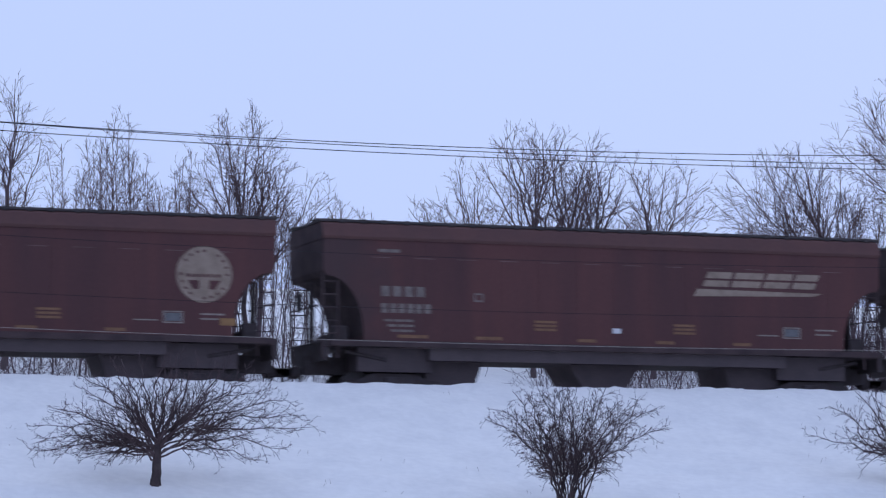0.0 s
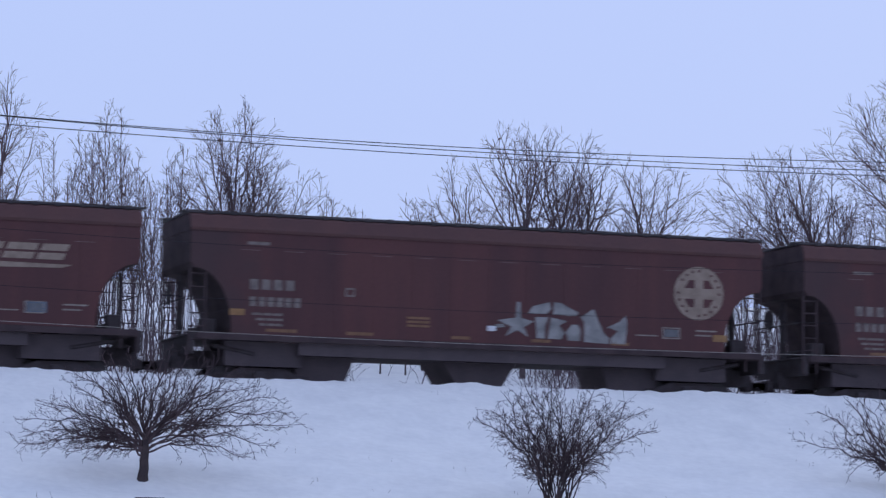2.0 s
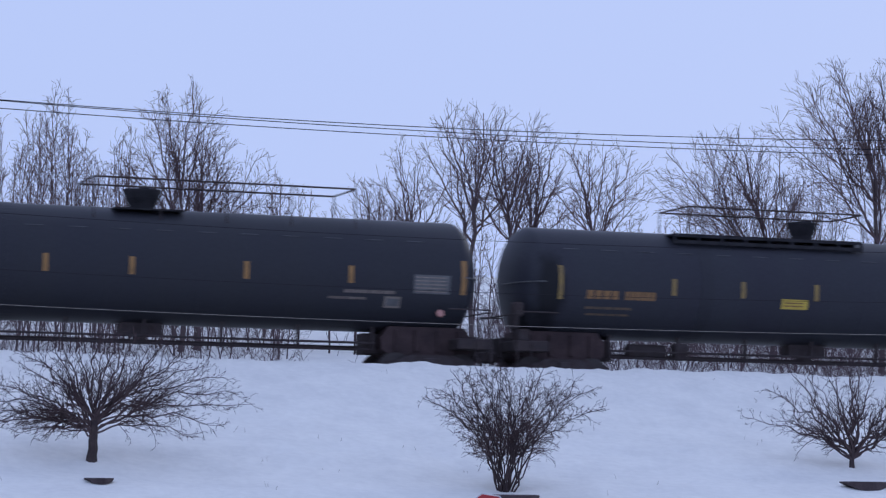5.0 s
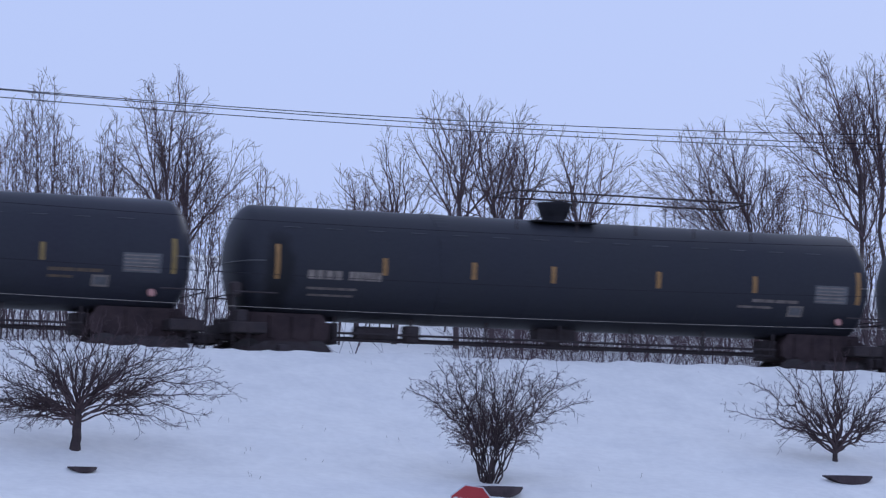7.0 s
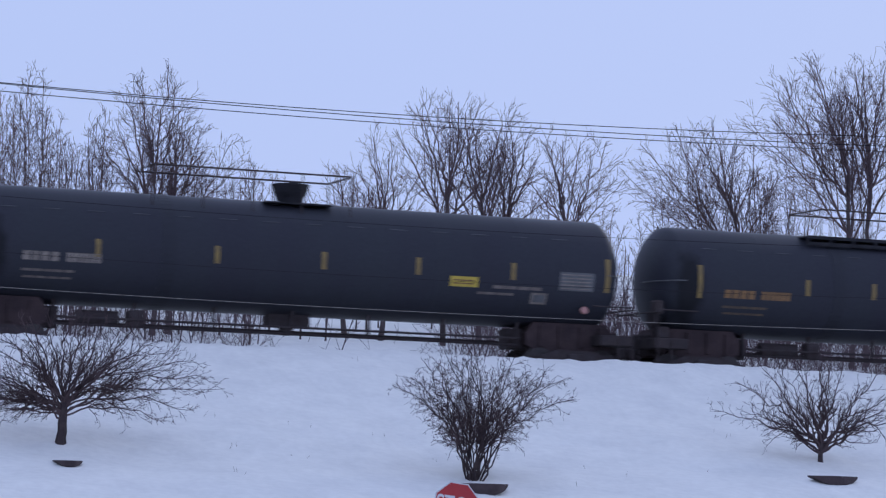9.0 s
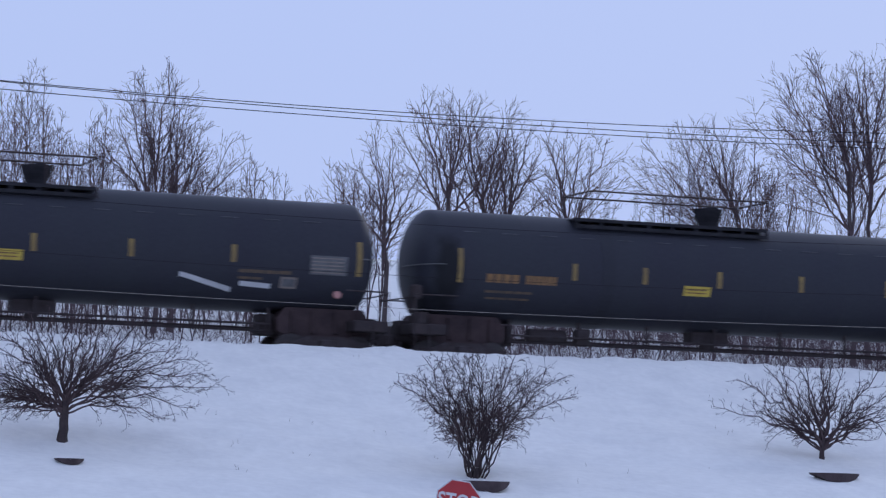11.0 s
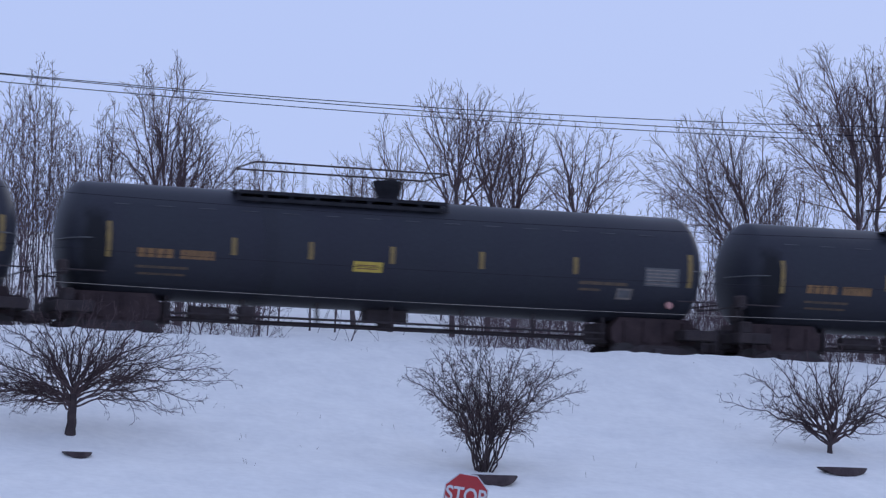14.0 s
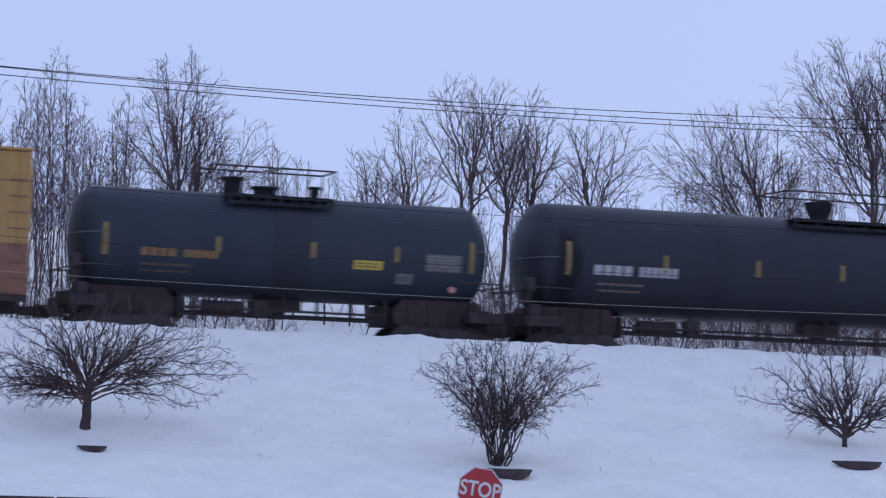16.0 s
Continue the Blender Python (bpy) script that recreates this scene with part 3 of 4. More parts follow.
def make_tank(left, right, paint, letters, label, platform=True, placard=True, short=False, dashes=(), panel=None, stripes=None, flip=False):
    """A tank car between the coupling planes left and right (at the start)."""
    car = thing("tank_car", label, "tank car", "cars of the train")
    half = (right - left) / 2
    L = half - 0.52
    # shell: a turned profile with elliptical heads
    prof = [(-L + 0.62 * (1 - math.cos(a)), TANK_R * math.sin(a)) for a in [i * math.pi / 2 / 12 for i in range(1, 13)]]
    rings = prof[:]
    k = 7
    for i in range(1, k):
        x = (-L + 0.62) + (2 * L - 1.24) * i / k
        rings += [(x - 0.05, TANK_R), (x - 0.014, TANK_R + 0.001), (x, TANK_R + 0.004), (x + 0.014, TANK_R + 0.001), (x + 0.05, TANK_R)]
    rings += [(-x, r) for x, r in prof[::-1]]
    n = 56
    vs = [(x, r * math.cos(2 * math.pi * j / n), TANK_Z + r * math.sin(2 * math.pi * j / n)) for x, r in rings for j in range(n)]
    fs = [(i * n + j, i * n + (j + 1) % n, (i + 1) * n + (j + 1) % n, (i + 1) * n + j) for i in range(len(rings) - 1) for j in range(n)]
    vs += [(-L, 0, TANK_Z), (L, 0, TANK_Z)]
    fs += [(len(vs) - 2, (j + 1) % n, j) for j in range(n)] + [(len(vs) - 1, (len(rings) - 1) * n + j, (len(rings) - 1) * n + (j + 1) % n) for j in range(n)]
    me = bpy.data.meshes.new("tank_shell")
    me.from_pydata(vs, [], fs)
    shell = mesh_object("tank_shell", me, paint, car, smooth=True)
    # reinforcing band round the middle and the head shields
    if short:
        bm = disc(bmesh.new(), (0.0, 0, TANK_Z), (1, 0, 0), TANK_R + 0.02, TANK_R + 0.02, 0.9, 56)
        part("belly_band", bm, TANK, shell)
    else:
        bm = disc(bmesh.new(), (-3.55, 0, TANK_Z), (1, 0, 0), TANK_R + 0.012, TANK_R + 0.012, 0.35, 56)
        part("belly_band", bm, TANK_2, shell)
    sd = -L + 1.05
    for i, x in enumerate(stripes or [sd, -4.53, -2.5, -0.31, 2.15, 4.8, L - 0.68]):
        tall = i == 0 or x > L - 1
        bm = on_tank(bmesh.new(), x - 0.065, x + 0.065, *((2.42, 3.30) if tall else (2.62, 3.06)))
        part("reflective_strip", bm, YELLOW if paint is not TANK_2 else AMBER, shell)
    for i in range(14 if not short else 9):
        x = -L + 1.2 + i * (2 * L - 2.2) / (14 if not short else 9)
        part("seam_strip", on_tank(bmesh.new(), x, x + 0.42, 3.76, 3.775, TANK_R + 0.01), SEAM, shell)
    mat = {"orange": ORANGE, "white": PALE}[letters]
    bm = bmesh.new()
    tx = sd + 0.75 if not short else -3.95
    if panel:
        text_bars(on_tank, bm, tx - 0.15, tx + 1.0, 2.46, 2.72, 4)
        text_bars(on_tank, bm, tx + 1.15, tx + 2.3, 2.46, 2.72, 6)
    else:
        text_bars(on_tank, bm, tx, tx + 0.95, 2.46, 2.68, 4)
        text_bars(on_tank, bm, tx + 1.1, tx + 2.0, 2.46, 2.68, 6)
    pieces("letter_bar", bm, FRESH if panel else mat, shell, letters + " stencilled bar")
    bm = bmesh.new()
    text_bars(on_tank, bm, tx, tx + 1.35, 2.2, 2.26, 5, 0.12)
    text_bars(on_tank, bm, tx + 0.05, tx + 1.3, 2.04, 2.09, 4, 0.12)
    pieces("letter_line", bm, DULL if letters == "white" else FAINT, shell, "line of faint fine stencilling")
    rx = L - 3.85 if not short else 1.9
    bm = bmesh.new()
    if panel:
        pieces("stencil_line", on_tank(bm, 5.03, 5.54, 2.12, 2.2), PALE, shell)
    elif not short:
        text_bars(on_tank, bm, rx, rx + 1.4, 2.38, 2.46, 4, 0.08)
        text_bars(on_tank, bm, rx - (0.4 if letters == "white" else 0), rx + 0.65, 2.22, 2.28, 2, 0.08)
        pieces("stencil_line", bm, DULL if letters == "white" else FAINT, shell)
    px = L - 1.98
    bm = on_tank(bmesh.new(), px, px + 0.98, 2.42, 2.90)
    part("stencil_panel", bm, GREY, shell, "grey panel of fine print")
    bm = bmesh.new()
    for r in range(5):
        text_bars(lambda b, *c: on_tank(b, *c, TANK_R + 0.012), bm, px + 0.04, px + 0.9, 2.46 + r * 0.09, 2.49 + r * 0.09, 2, 0.06)
    tagged(part("fine_print", bm, PALE, shell), kind="stuff")
    bx = px - 0.75
    bm = bmesh.new()
    on_tank(bm, bx, bx + 0.44, 2.04, 2.32)
    part("stencil_frame", bm, PALE, shell)
    bm = on_tank(bmesh.new(), bx + 0.05, bx + 0.39, 2.09, 2.27, TANK_R + 0.012)
    part("stencil_field", bm, GREY, shell)
    bm = disc(bmesh.new(), (L - 1.2, -1.27, 1.93), (0, -1, 0.35), 0.10, 0.10, 0.06, 16)
    part("hazard_disc", bm, LAMP, shell, "pale pink round reflector")
    if placard:
        x = placard if placard is not True else -1.34
        zp = 2.18 if panel else 2.38
        bm = on_tank(bmesh.new(), x, x + 0.78, zp, zp + 0.26)
        part("placard", bm, PLACARD, shell, "yellow placard")
        bm = bmesh.new()
        for r in range(2):
            text_bars(lambda b, *c: on_tank(b, *c, TANK_R + 0.012), bm, x + 0.08, x + 0.68, zp + 0.07 + r * 0.08, zp + 0.1 + r * 0.08, 3, 0.1)
        part("placard_print", bm, RUST, shell)
    for x0, x1, z0, z1 in dashes:
        bm, nn = bmesh.new(), 10
        rows = []
        for i in range(nn + 1):
            x, zc = x0 + (x1 - x0) * i / nn, z0 + (z1 - z0) * i / nn
            row = []
            for z in (zc - 0.07, zc - 0.01, zc + 0.05):
                y = -(TANK_R + 0.006) * math.sqrt(1 - ((z - TANK_Z) / TANK_R) ** 2)
                row.append(bm.verts.new((x, y, z)))
            rows.append(row)
        for u, v in zip(rows, rows[1:]):
            for j in (0, 1):
                bm.faces.new((u[j], v[j], v[j + 1], u[j + 1]))
        part("paint_smear", bm, WHITE, shell, "white paint smear")
    if panel:
        part("patch_panel", on_tank(bmesh.new(), panel, panel + 0.62, 1.98, 2.3), FRESH, shell, "off-white patch")
    # manway, walkway and railing on top
    T = TANK_Z + TANK_R
    if short:  # a slimmer barrel
        shell.scale, shell.location = (1, 0.915, 0.915), (0, 0, 0.10)
        T = TANK_Z * 0.915 + 0.10 + TANK_R * 0.915
    if short:
        for x, r, h in ((-1.3, 0.24, 0.42), (-0.45, 0.3, 0.22), (0.9, 0.12, 0.3)):
            bm = disc(bmesh.new(), (x, 0, T + h / 2 - 0.03), (0, 0, 1), r, r, h, 18)
            disc(bm, (x, 0, T + h - 0.02), (0, 0, 1), r + 0.07, r + 0.07, 0.06, 18)
            part("manway", bm, WALK, car)
        rails = [(-2.0, -0.35), (-0.2, 1.3)]
        w0, w1 = -1.7, 1.1
    else:
        w = 0.42 if platform else 0.5
        bm = bmesh.new()
        for z0, z1, r0, r1 in ((-0.1, 0.12, w * 0.62, w * 0.72), (0.12, 0.26, w * 0.72, w * 0.86), (0.26, 0.44, w * 0.86, w * 0.97)):
            disc(bm, (0, 0, T + (z0 + z1) / 2), (0, 0, 1), r0, r1, z1 - z0, 24)
        disc(bm, (0, 0, T + 0.46), (0, 0, 1), w, w, 0.05, 24)
        box(bm, -0.12, 0.12, -0.4, 0.4, T + 0.485, T + 0.53, 0.02)
        part("manway", bm, WALK, car, "dark manway dome")
        rails = [(-1.45, 5.4 if not platform else 4.0)] if flip else [(-3.9, 1.35)]
        w0, w1 = (-1.3, 4.5) if flip else (-4.4, 1.3)
    bm = bmesh.new()
    for y in (-0.85, 0.85):
        box(bm, w0, w1, y - 0.22, y + 0.3, T - 0.13, T - 0.09)
        if platform:
            ya, yb = (y - 0.24, y - 0.2) if y < 0 else (y + 0.2, y + 0.24)
            box(bm, w0, w1, ya, yb, T - 0.16, T - 0.075)
            box(bm, w0, w1, ya, yb, T - 0.34, T - 0.25)
            for i in range(9):
                x = w0 + 0.05 + (w1 - w0 - 0.1) * i / 8
                box(bm, x - 0.04, x + 0.04, ya + 0.005, yb - 0.005, T - 0.33, T - 0.09)
    if not platform:
        bm.clear()
        for y in (-0.62, 0.62):
            box(bm, -0.9 if not short else w0, 0.9 if not short else w1, y - 0.25, y + 0.25, T - 0.1, T - 0.06)
    part("walkway", bm, WALK, car, "dark walkway beside the manway")
    for a, b in rails:
        bm = bmesh.new()
        y0 = 0.95 if not short else 0.6
        for y in (-y0, y0):
            rod(bm, (a, y, T + 0.68), (b, y, T + 0.68), 0.024)
            m = 3 if short else 5
            for i in range(m):
                x = a + (b - a) * i / (m - 1)
                rod(bm, (x, y, T - 0.4 if not short else T - 0.14), (x, y, T + 0.68), 0.02, 5)
        for x in (a, b):
            rod(bm, (x, -y0, T + 0.68), (x, y0, T + 0.68), 0.024)
        part("railing", bm, STEEL, car)
    # ends: saddles, stub sills, platforms, hand rails
    for s in (-1, 1):
        t0 = L - 1.35
        bm = box(bmesh.new(), *sorted((s * (L - 3.0), s * (L + 0.22))), -0.3, 0.3, 0.88, 1.42, 0.02)
        part("stub_sill", bm, STEEL, car)
        bm = prism(bmesh.new(), [(s * t0 + x, z) for x, z in ((-1.0, 0.84), (-1.24, 1.0), (-1.26, 1.3), (-1.05, 1.6), (1.05, 1.6), (1.26, 1.3), (1.24, 1.0), (1.0, 0.84))], -0.7, 0.7)
        for k in (-0.85, -0.3, 0.3, 0.85):
            box(bm, s * t0 + k - 0.05, s * t0 + k + 0.05, -0.77, -0.69, 0.95, 1.52, 0.01)
        part("saddle", bm, SLOPE, car, "grimy dark saddle over the truck")
        bm = box(bmesh.new(), *sorted((s * (L - 0.75), s * (L + 0.2))), -1.4, 1.4, 1.02, 1.3, 0.02)
        part("end_sill", bm, GRIME, car)
        bm = bmesh.new()
        turns = [Vector((s * (L - 0.62 + 0.64 * math.cos(q)), 1.53 * math.sin(q), 2.86)) for q in [-1.57 + i * 0.314 for i in range(6)]]
        for p, q in zip(turns, turns[1:]):
            rod(bm, p, q, 0.016, 5)
        part("grab_rail", bm, GREY, car, "pale grab rail round the tank head")
        for y in (-1.42, 1.42):
            bm = rod(bmesh.new(), (s * (L + 0.15), y, 0.5), (s * (L + 0.15), y, 2.05), 0.02)
            rod(bm, (s * (L - 1.0), y, 2.05), (s * (L + 0.15), y, 2.05), 0.02)
            rod(bm, (s * (L - 0.25), y, 0.5), (s * (L + 0.15), y, 0.5), 0.02)
            rod(bm, (s * (L - 0.25), y, 0.5), (s * (L - 0.25), y, 1.22), 0.02)
            part("hand_rail", bm, STEEL, car)
        part("end_rail", rod(bmesh.new(), (s * (L + 0.16), -1.42, 2.0), (s * (L + 0.16), 1.42, 2.0), 0.02), STEEL, car)
        if s < 0:
            bm = disc(bmesh.new(), (-L - 0.05, -0.75, 1.85), (1, 0, 0), 0.26, 0.26, 0.06, 16)
            rod(bm, (-L - 0.02, -0.75, 1.2), (-L - 0.02, -0.75, 1.85), 0.04)
            box(bm, -L + 0.02, -L + 0.3, -1.15, -0.75, 1.3, 1.62, 0.03)
            part("brake_wheel", bm, STEEL, car)
            part("brake_housing", box(bmesh.new(), -L - 0.16, -L + 0.12, -1.2, -0.85, 1.95, 2.32, 0.05), STEEL, car)
        make_truck(car, s * t0)
        make_coupler(car, s * (L + 0.0), s)
    # pipes and gear below the belly
    e = L - 2.8
    for y, z, r in ((-0.75, 1.14, 0.03), (-0.5, 0.98, 0.035), (0.6, 1.1, 0.03)):
        part("belly_pipe", rod(bmesh.new(), (-e, y, z), (e, y, z), r), STEEL, car)
    for i in range(7):
        x = -e + 2 * e * i / 6
        part("pipe_hanger", box(bmesh.new(), x - 0.03, x + 0.03, -0.56, -0.44, 0.95, 1.58), STEEL, car)
    bm = disc(bmesh.new(), (0.0, 0, 1.22), (0, 0, 1), 0.16, 0.3, 0.5, 14)
    box(bm, -0.55, 0.55, -0.3, 0.3, 1.2, 1.5)
    part("outlet_valve", bm, STEEL, car)
    bm = rod(bmesh.new(), (-e + 0.6, -0.35, 1.16), (-e + 1.7, -0.35, 1.16), 0.2, 14)
    box(bm, -e + 1.9, -e + 2.3, -0.7, -0.3, 0.95, 1.4, 0.03)
    part("brake_cylinder", bm, STEEL, car)
    CARS.append((car, (left + right) / 2))
    return car


def make_boxcar(left, right):
    car = thing("box_car", "weathered yellow boxcar with rusty orange lower side", "boxcar", "cars of the train")
    H = (right - left) / 2 - 0.75
    bm = box(bmesh.new(), -H, H, -1.55, 1.55, 1.2, 4.72, 0.03)
    for s in (-1, 1):
        for j in range(5):
            box(bm, *sorted((s * (H - 0.01), s * (H + 0.05))), -1.4, 1.4, 1.5 + j * 0.62, 1.9 + j * 0.62, 0.03)
    body = part("box_body", bm, BOXYEL, car)
    for i in range(24):
        x = -H + 0.25 + i * (2 * H - 0.5) / 23
        part("side_post", box(bmesh.new(), x - 0.06, x + 0.06, -1.6, -1.545, 2.5, 4.66, 0.015), BOXYEL, body)
    bm = box(bmesh.new(), -H, H, -1.58, -1.545, 1.22, 2.44, 0.01)
    part("lower_panel", bm, BOXRUST, body, "rusty orange lower panel")
    bm = box(bmesh.new(), -H - 0.04, H + 0.04, -1.6, 1.6, 4.725, 4.8, 0.02)
    part("roof", bm, BOXYEL, car)
    bm = box(bmesh.new(), -H, H, -0.4, 0.4, 0.8, 1.19)
    box(bm, -H, H, -1.57, -1.5, 1.02, 1.19)
    part("underframe", bm, STEEL, car)
    for s in (-1, 1):
        bm = bmesh.new()
        for j in range(8):
            rod(bm, (s * (H - 0.1), -1.63, 1.2 + j * 0.4), (s * (H - 0.55), -1.63, 1.2 + j * 0.4), 0.02, 5)
        pieces("ladder_rung", bm, BOXRUST, car)
        make_truck(car, s * (H - 1.9))
        make_coupler(car, s * (H + 0.05), s)
    CARS.append((car, (left + right) / 2))


make_hopper("wedge", 35.33, "oxide red covered hopper car with a pale wedge emblem")
make_hopper("wedge", 18.50, "oxide red covered hopper car with a pale wedge emblem")
make_hopper("disc", 1.67, "oxide red covered hopper car with a round pale emblem")
make_hopper("graffiti", -15.16, "oxide red covered hopper car with silver graffiti and round emblem")
make_hopper("wedge", -32.0, "oxide red covered hopper car with wedge emblem and small scrawl")
ORG = "black tank car with orange lettering, yellow strips and walkway"
WHT = "black tank car with white lettering and yellow strips"
MAT = "matt black tank car with white lettering"
S3 = (-8.12, -5.25, -2.81, -0.58, 2.44, 5.28, 8.42)
make_tank(-50.7, -32.0, TANK, "orange", ORG)
make_tank(-69.4, -50.7, TANK_2, "white", MAT, platform=False, placard=False, flip=True, stripes=[x * 0.975 for x in S3], dashes=((-8.4, -8.2, 3.5, 3.2),))
make_tank(-88.63, -69.4, TANK_2, "white", MAT, platform=False, placard=False, flip=True, stripes=S3)
make_tank(-107.3, -88.63, TANK, "orange", ORG)
make_tank(-126.4, -107.3, TANK, "white", WHT, platform=False, placard=3.98, stripes=(-8.1, -5.36, -2.3, 0.52, 3.08, 5.72, 8.41))
make_tank(-145.05, -126.4, TANK, "orange", ORG)
make_tank(-163.73, -145.05, TANK, "orange", "black tank car with orange lettering and white paint smears", dashes=((3.44, 4.83, 2.28, 1.95), (5.03, 5.85, 2.12, 2.08)))
make_tank(-182.36, -163.73, TANK, "orange", "black tank car with orange lettering and a white smear", dashes=((5.1, 6.0, 2.08, 2.16),))
make_tank(-200.99, -182.36, TANK, "orange", ORG)
make_tank(-219.95, -200.99, TANK, "white", "black tank car with white lettering, placard and pale patch", placard=2.31, panel=5.64, flip=True, stripes=(-8.05, -5.26, -2.54, 0.0, 2.67, 5.54, 8.37))
make_tank(-232.08, -219.95, TANK_3, "orange", "short blue-grey tank car with two manways", platform=True, placard=1.62, short=True, stripes=[-4.87, -1.98, 0.52, 2.77, 4.83])
make_boxcar(-250.6, -232.08)


# ---- bare trees ----
def limb(out, rnd, p, d, length, r, depth, maxd, up, crook, kids, spread, ratio):
    """Grows one branch as a bent, tapering run of points, with children along it."""
    n = max(2, min(7, int(length / (0.28 if depth else 0.5)) + 1))
    pts, q = [(p.copy(), r)], p.copy()
    rt = r * (0.35 if depth < maxd else 0.45)
    dirs = []
    for i in range(n):
        d = (d + Vector((rnd.gauss(0, crook), rnd.gauss(0, crook), rnd.gauss(0, crook) + up))).normalized()
        q = q + d * (length / n)
        pts.append((q.copy(), r + (rt - r) * (i + 1) / n))
        dirs.append(d.copy())
    out.append((pts, depth))
    if depth >= maxd:
        return
    k = max(2, int(kids[depth] * rnd.uniform(0.8, 1.2)))
    for j in range(k):
        f = (0.22 + 0.78 * (j + rnd.random() * 0.9) / k) if depth else (0.3 + 0.7 * (j + rnd.random() * 0.8) / k)
        f = min(f, 0.999)
        i = int(f * n)
        g = f * n - i
        at = pts[i][0].lerp(pts[i + 1][0], g)
        rr = (pts[i][1] + (pts[i + 1][1] - pts[i][1]) * g)
        side = dirs[i].orthogonal().normalized()
        side.rotate(Matrix.Rotation(rnd.uniform(0, 6.283) if depth else j * 2.4 + rnd.uniform(-0.5, 0.5), 3, dirs[i]))
        ang = radians(rnd.uniform(*spread))
        nd = (dirs[i] * math.cos(ang) + side * math.sin(ang)).normalized()
        ln = length * ratio[min(depth, len(ratio) - 1)] * rnd.uniform(0.7, 1.15) * (1.0 - 0.45 * f)
        limb(out, rnd, at, nd, ln, max(rr * rnd.uniform(0.45, 0.65), 0.005), depth + 1, maxd, up, crook, kids, spread, ratio)


def tubes(runs, least):
    vs, fs = [], []
    for pts, depth in runs:
        n = 6 if depth == 0 else (4 if depth == 1 else 3)
        base = len(vs)
        for i, (p, r) in enumerate(pts):
            a = (pts[min(i + 1, len(pts) - 1)][0] - pts[max(i - 1, 0)][0]).normalized()
            u = a.orthogonal().normalized()
            v = a.cross(u)
            r = max(r, least)
            for j in range(n):
                w = 2 * math.pi * j / n
                vs.append(p + (u * math.cos(w) + v * math.sin(w)) * r)
        for i in range(len(pts) - 1):
            for j in range(n):
                fs.append((base + i * n + j, base + i * n + (j + 1) % n, base + (i + 1) * n + (j + 1) % n, base + (i + 1) * n + j))
        fs.append(tuple(base + (len(pts) - 1) * n + j for j in range(n)))
    return vs, fs


def bough(rnd, a, b, lift, crook, r0, r1, n, swing=0.45):
    """A bent run of wood from a to b; lift bows it upwards first."""
    a, b = Vector(a), Vector(b)
    ln = (b - a).length
    mid = a.lerp(b, swing) + Vector((rnd.gauss(0, crook), rnd.gauss(0, crook), lift)) * ln
    pts, off = [], Vector((0, 0, 0))
    for i in range(n + 1):
        f = i / n
        p = a * (1 - f) ** 2 + mid * (2 * f * (1 - f)) + b * f * f
        if 0 < i < n:
            off = Vector((rnd.gauss(0, 1), rnd.gauss(0, 1), rnd.gauss(0, 1))) * crook * ln * 0.22
            p = p + off
        pts.append((p, r0 + (r1 - r0) * f))
    return pts


def grow(runs, rnd, p, d, length, r, level, form):
    """A straight-grown side branch that turns up towards the light, with its own side branches in turn."""
    crook, up, least = form["crook"], form["up"], form["least"]
    n = 4 if level == 1 else (3 if level == 2 else 2)
    pts, dirs, q = [(p.copy(), r)], [], p.copy()
    for i in range(n):
        d = (d + Vector((rnd.gauss(0, crook), rnd.gauss(0, crook), rnd.gauss(0, crook) + up))).normalized()
        q = q + d * (length / n)
        pts.append((q.copy(), max(least * 0.75, r * (1 - 0.75 * (i + 1) / n))))
        dirs.append(d.copy())
    runs.append((pts, level))
    if level == 3:
        return
    k = int(length / form["gap"][level] + rnd.random())
    for j in range(k):
        f = 0.15 + 0.83 * (j + rnd.random()) / k
        i = min(n - 1, int(f * n))
        at = pts[i][0].lerp(pts[i + 1][0], f * n - i)
        side = dirs[i].orthogonal().normalized()
        side.rotate(Matrix.Rotation(rnd.uniform(0, 6.283), 3, dirs[i]))
        w = radians(rnd.uniform(*form["angle"]))
        nd = (dirs[i] * math.cos(w) + side * math.sin(w)).normalized()
        ln = length * form["ratio"] * (1.15 - 0.7 * f) * rnd.uniform(0.6, 1.25) + form["tip"]
        grow(runs, rnd, at, nd, ln, max(least, pts[i][1] * 0.6), level + 1, form)


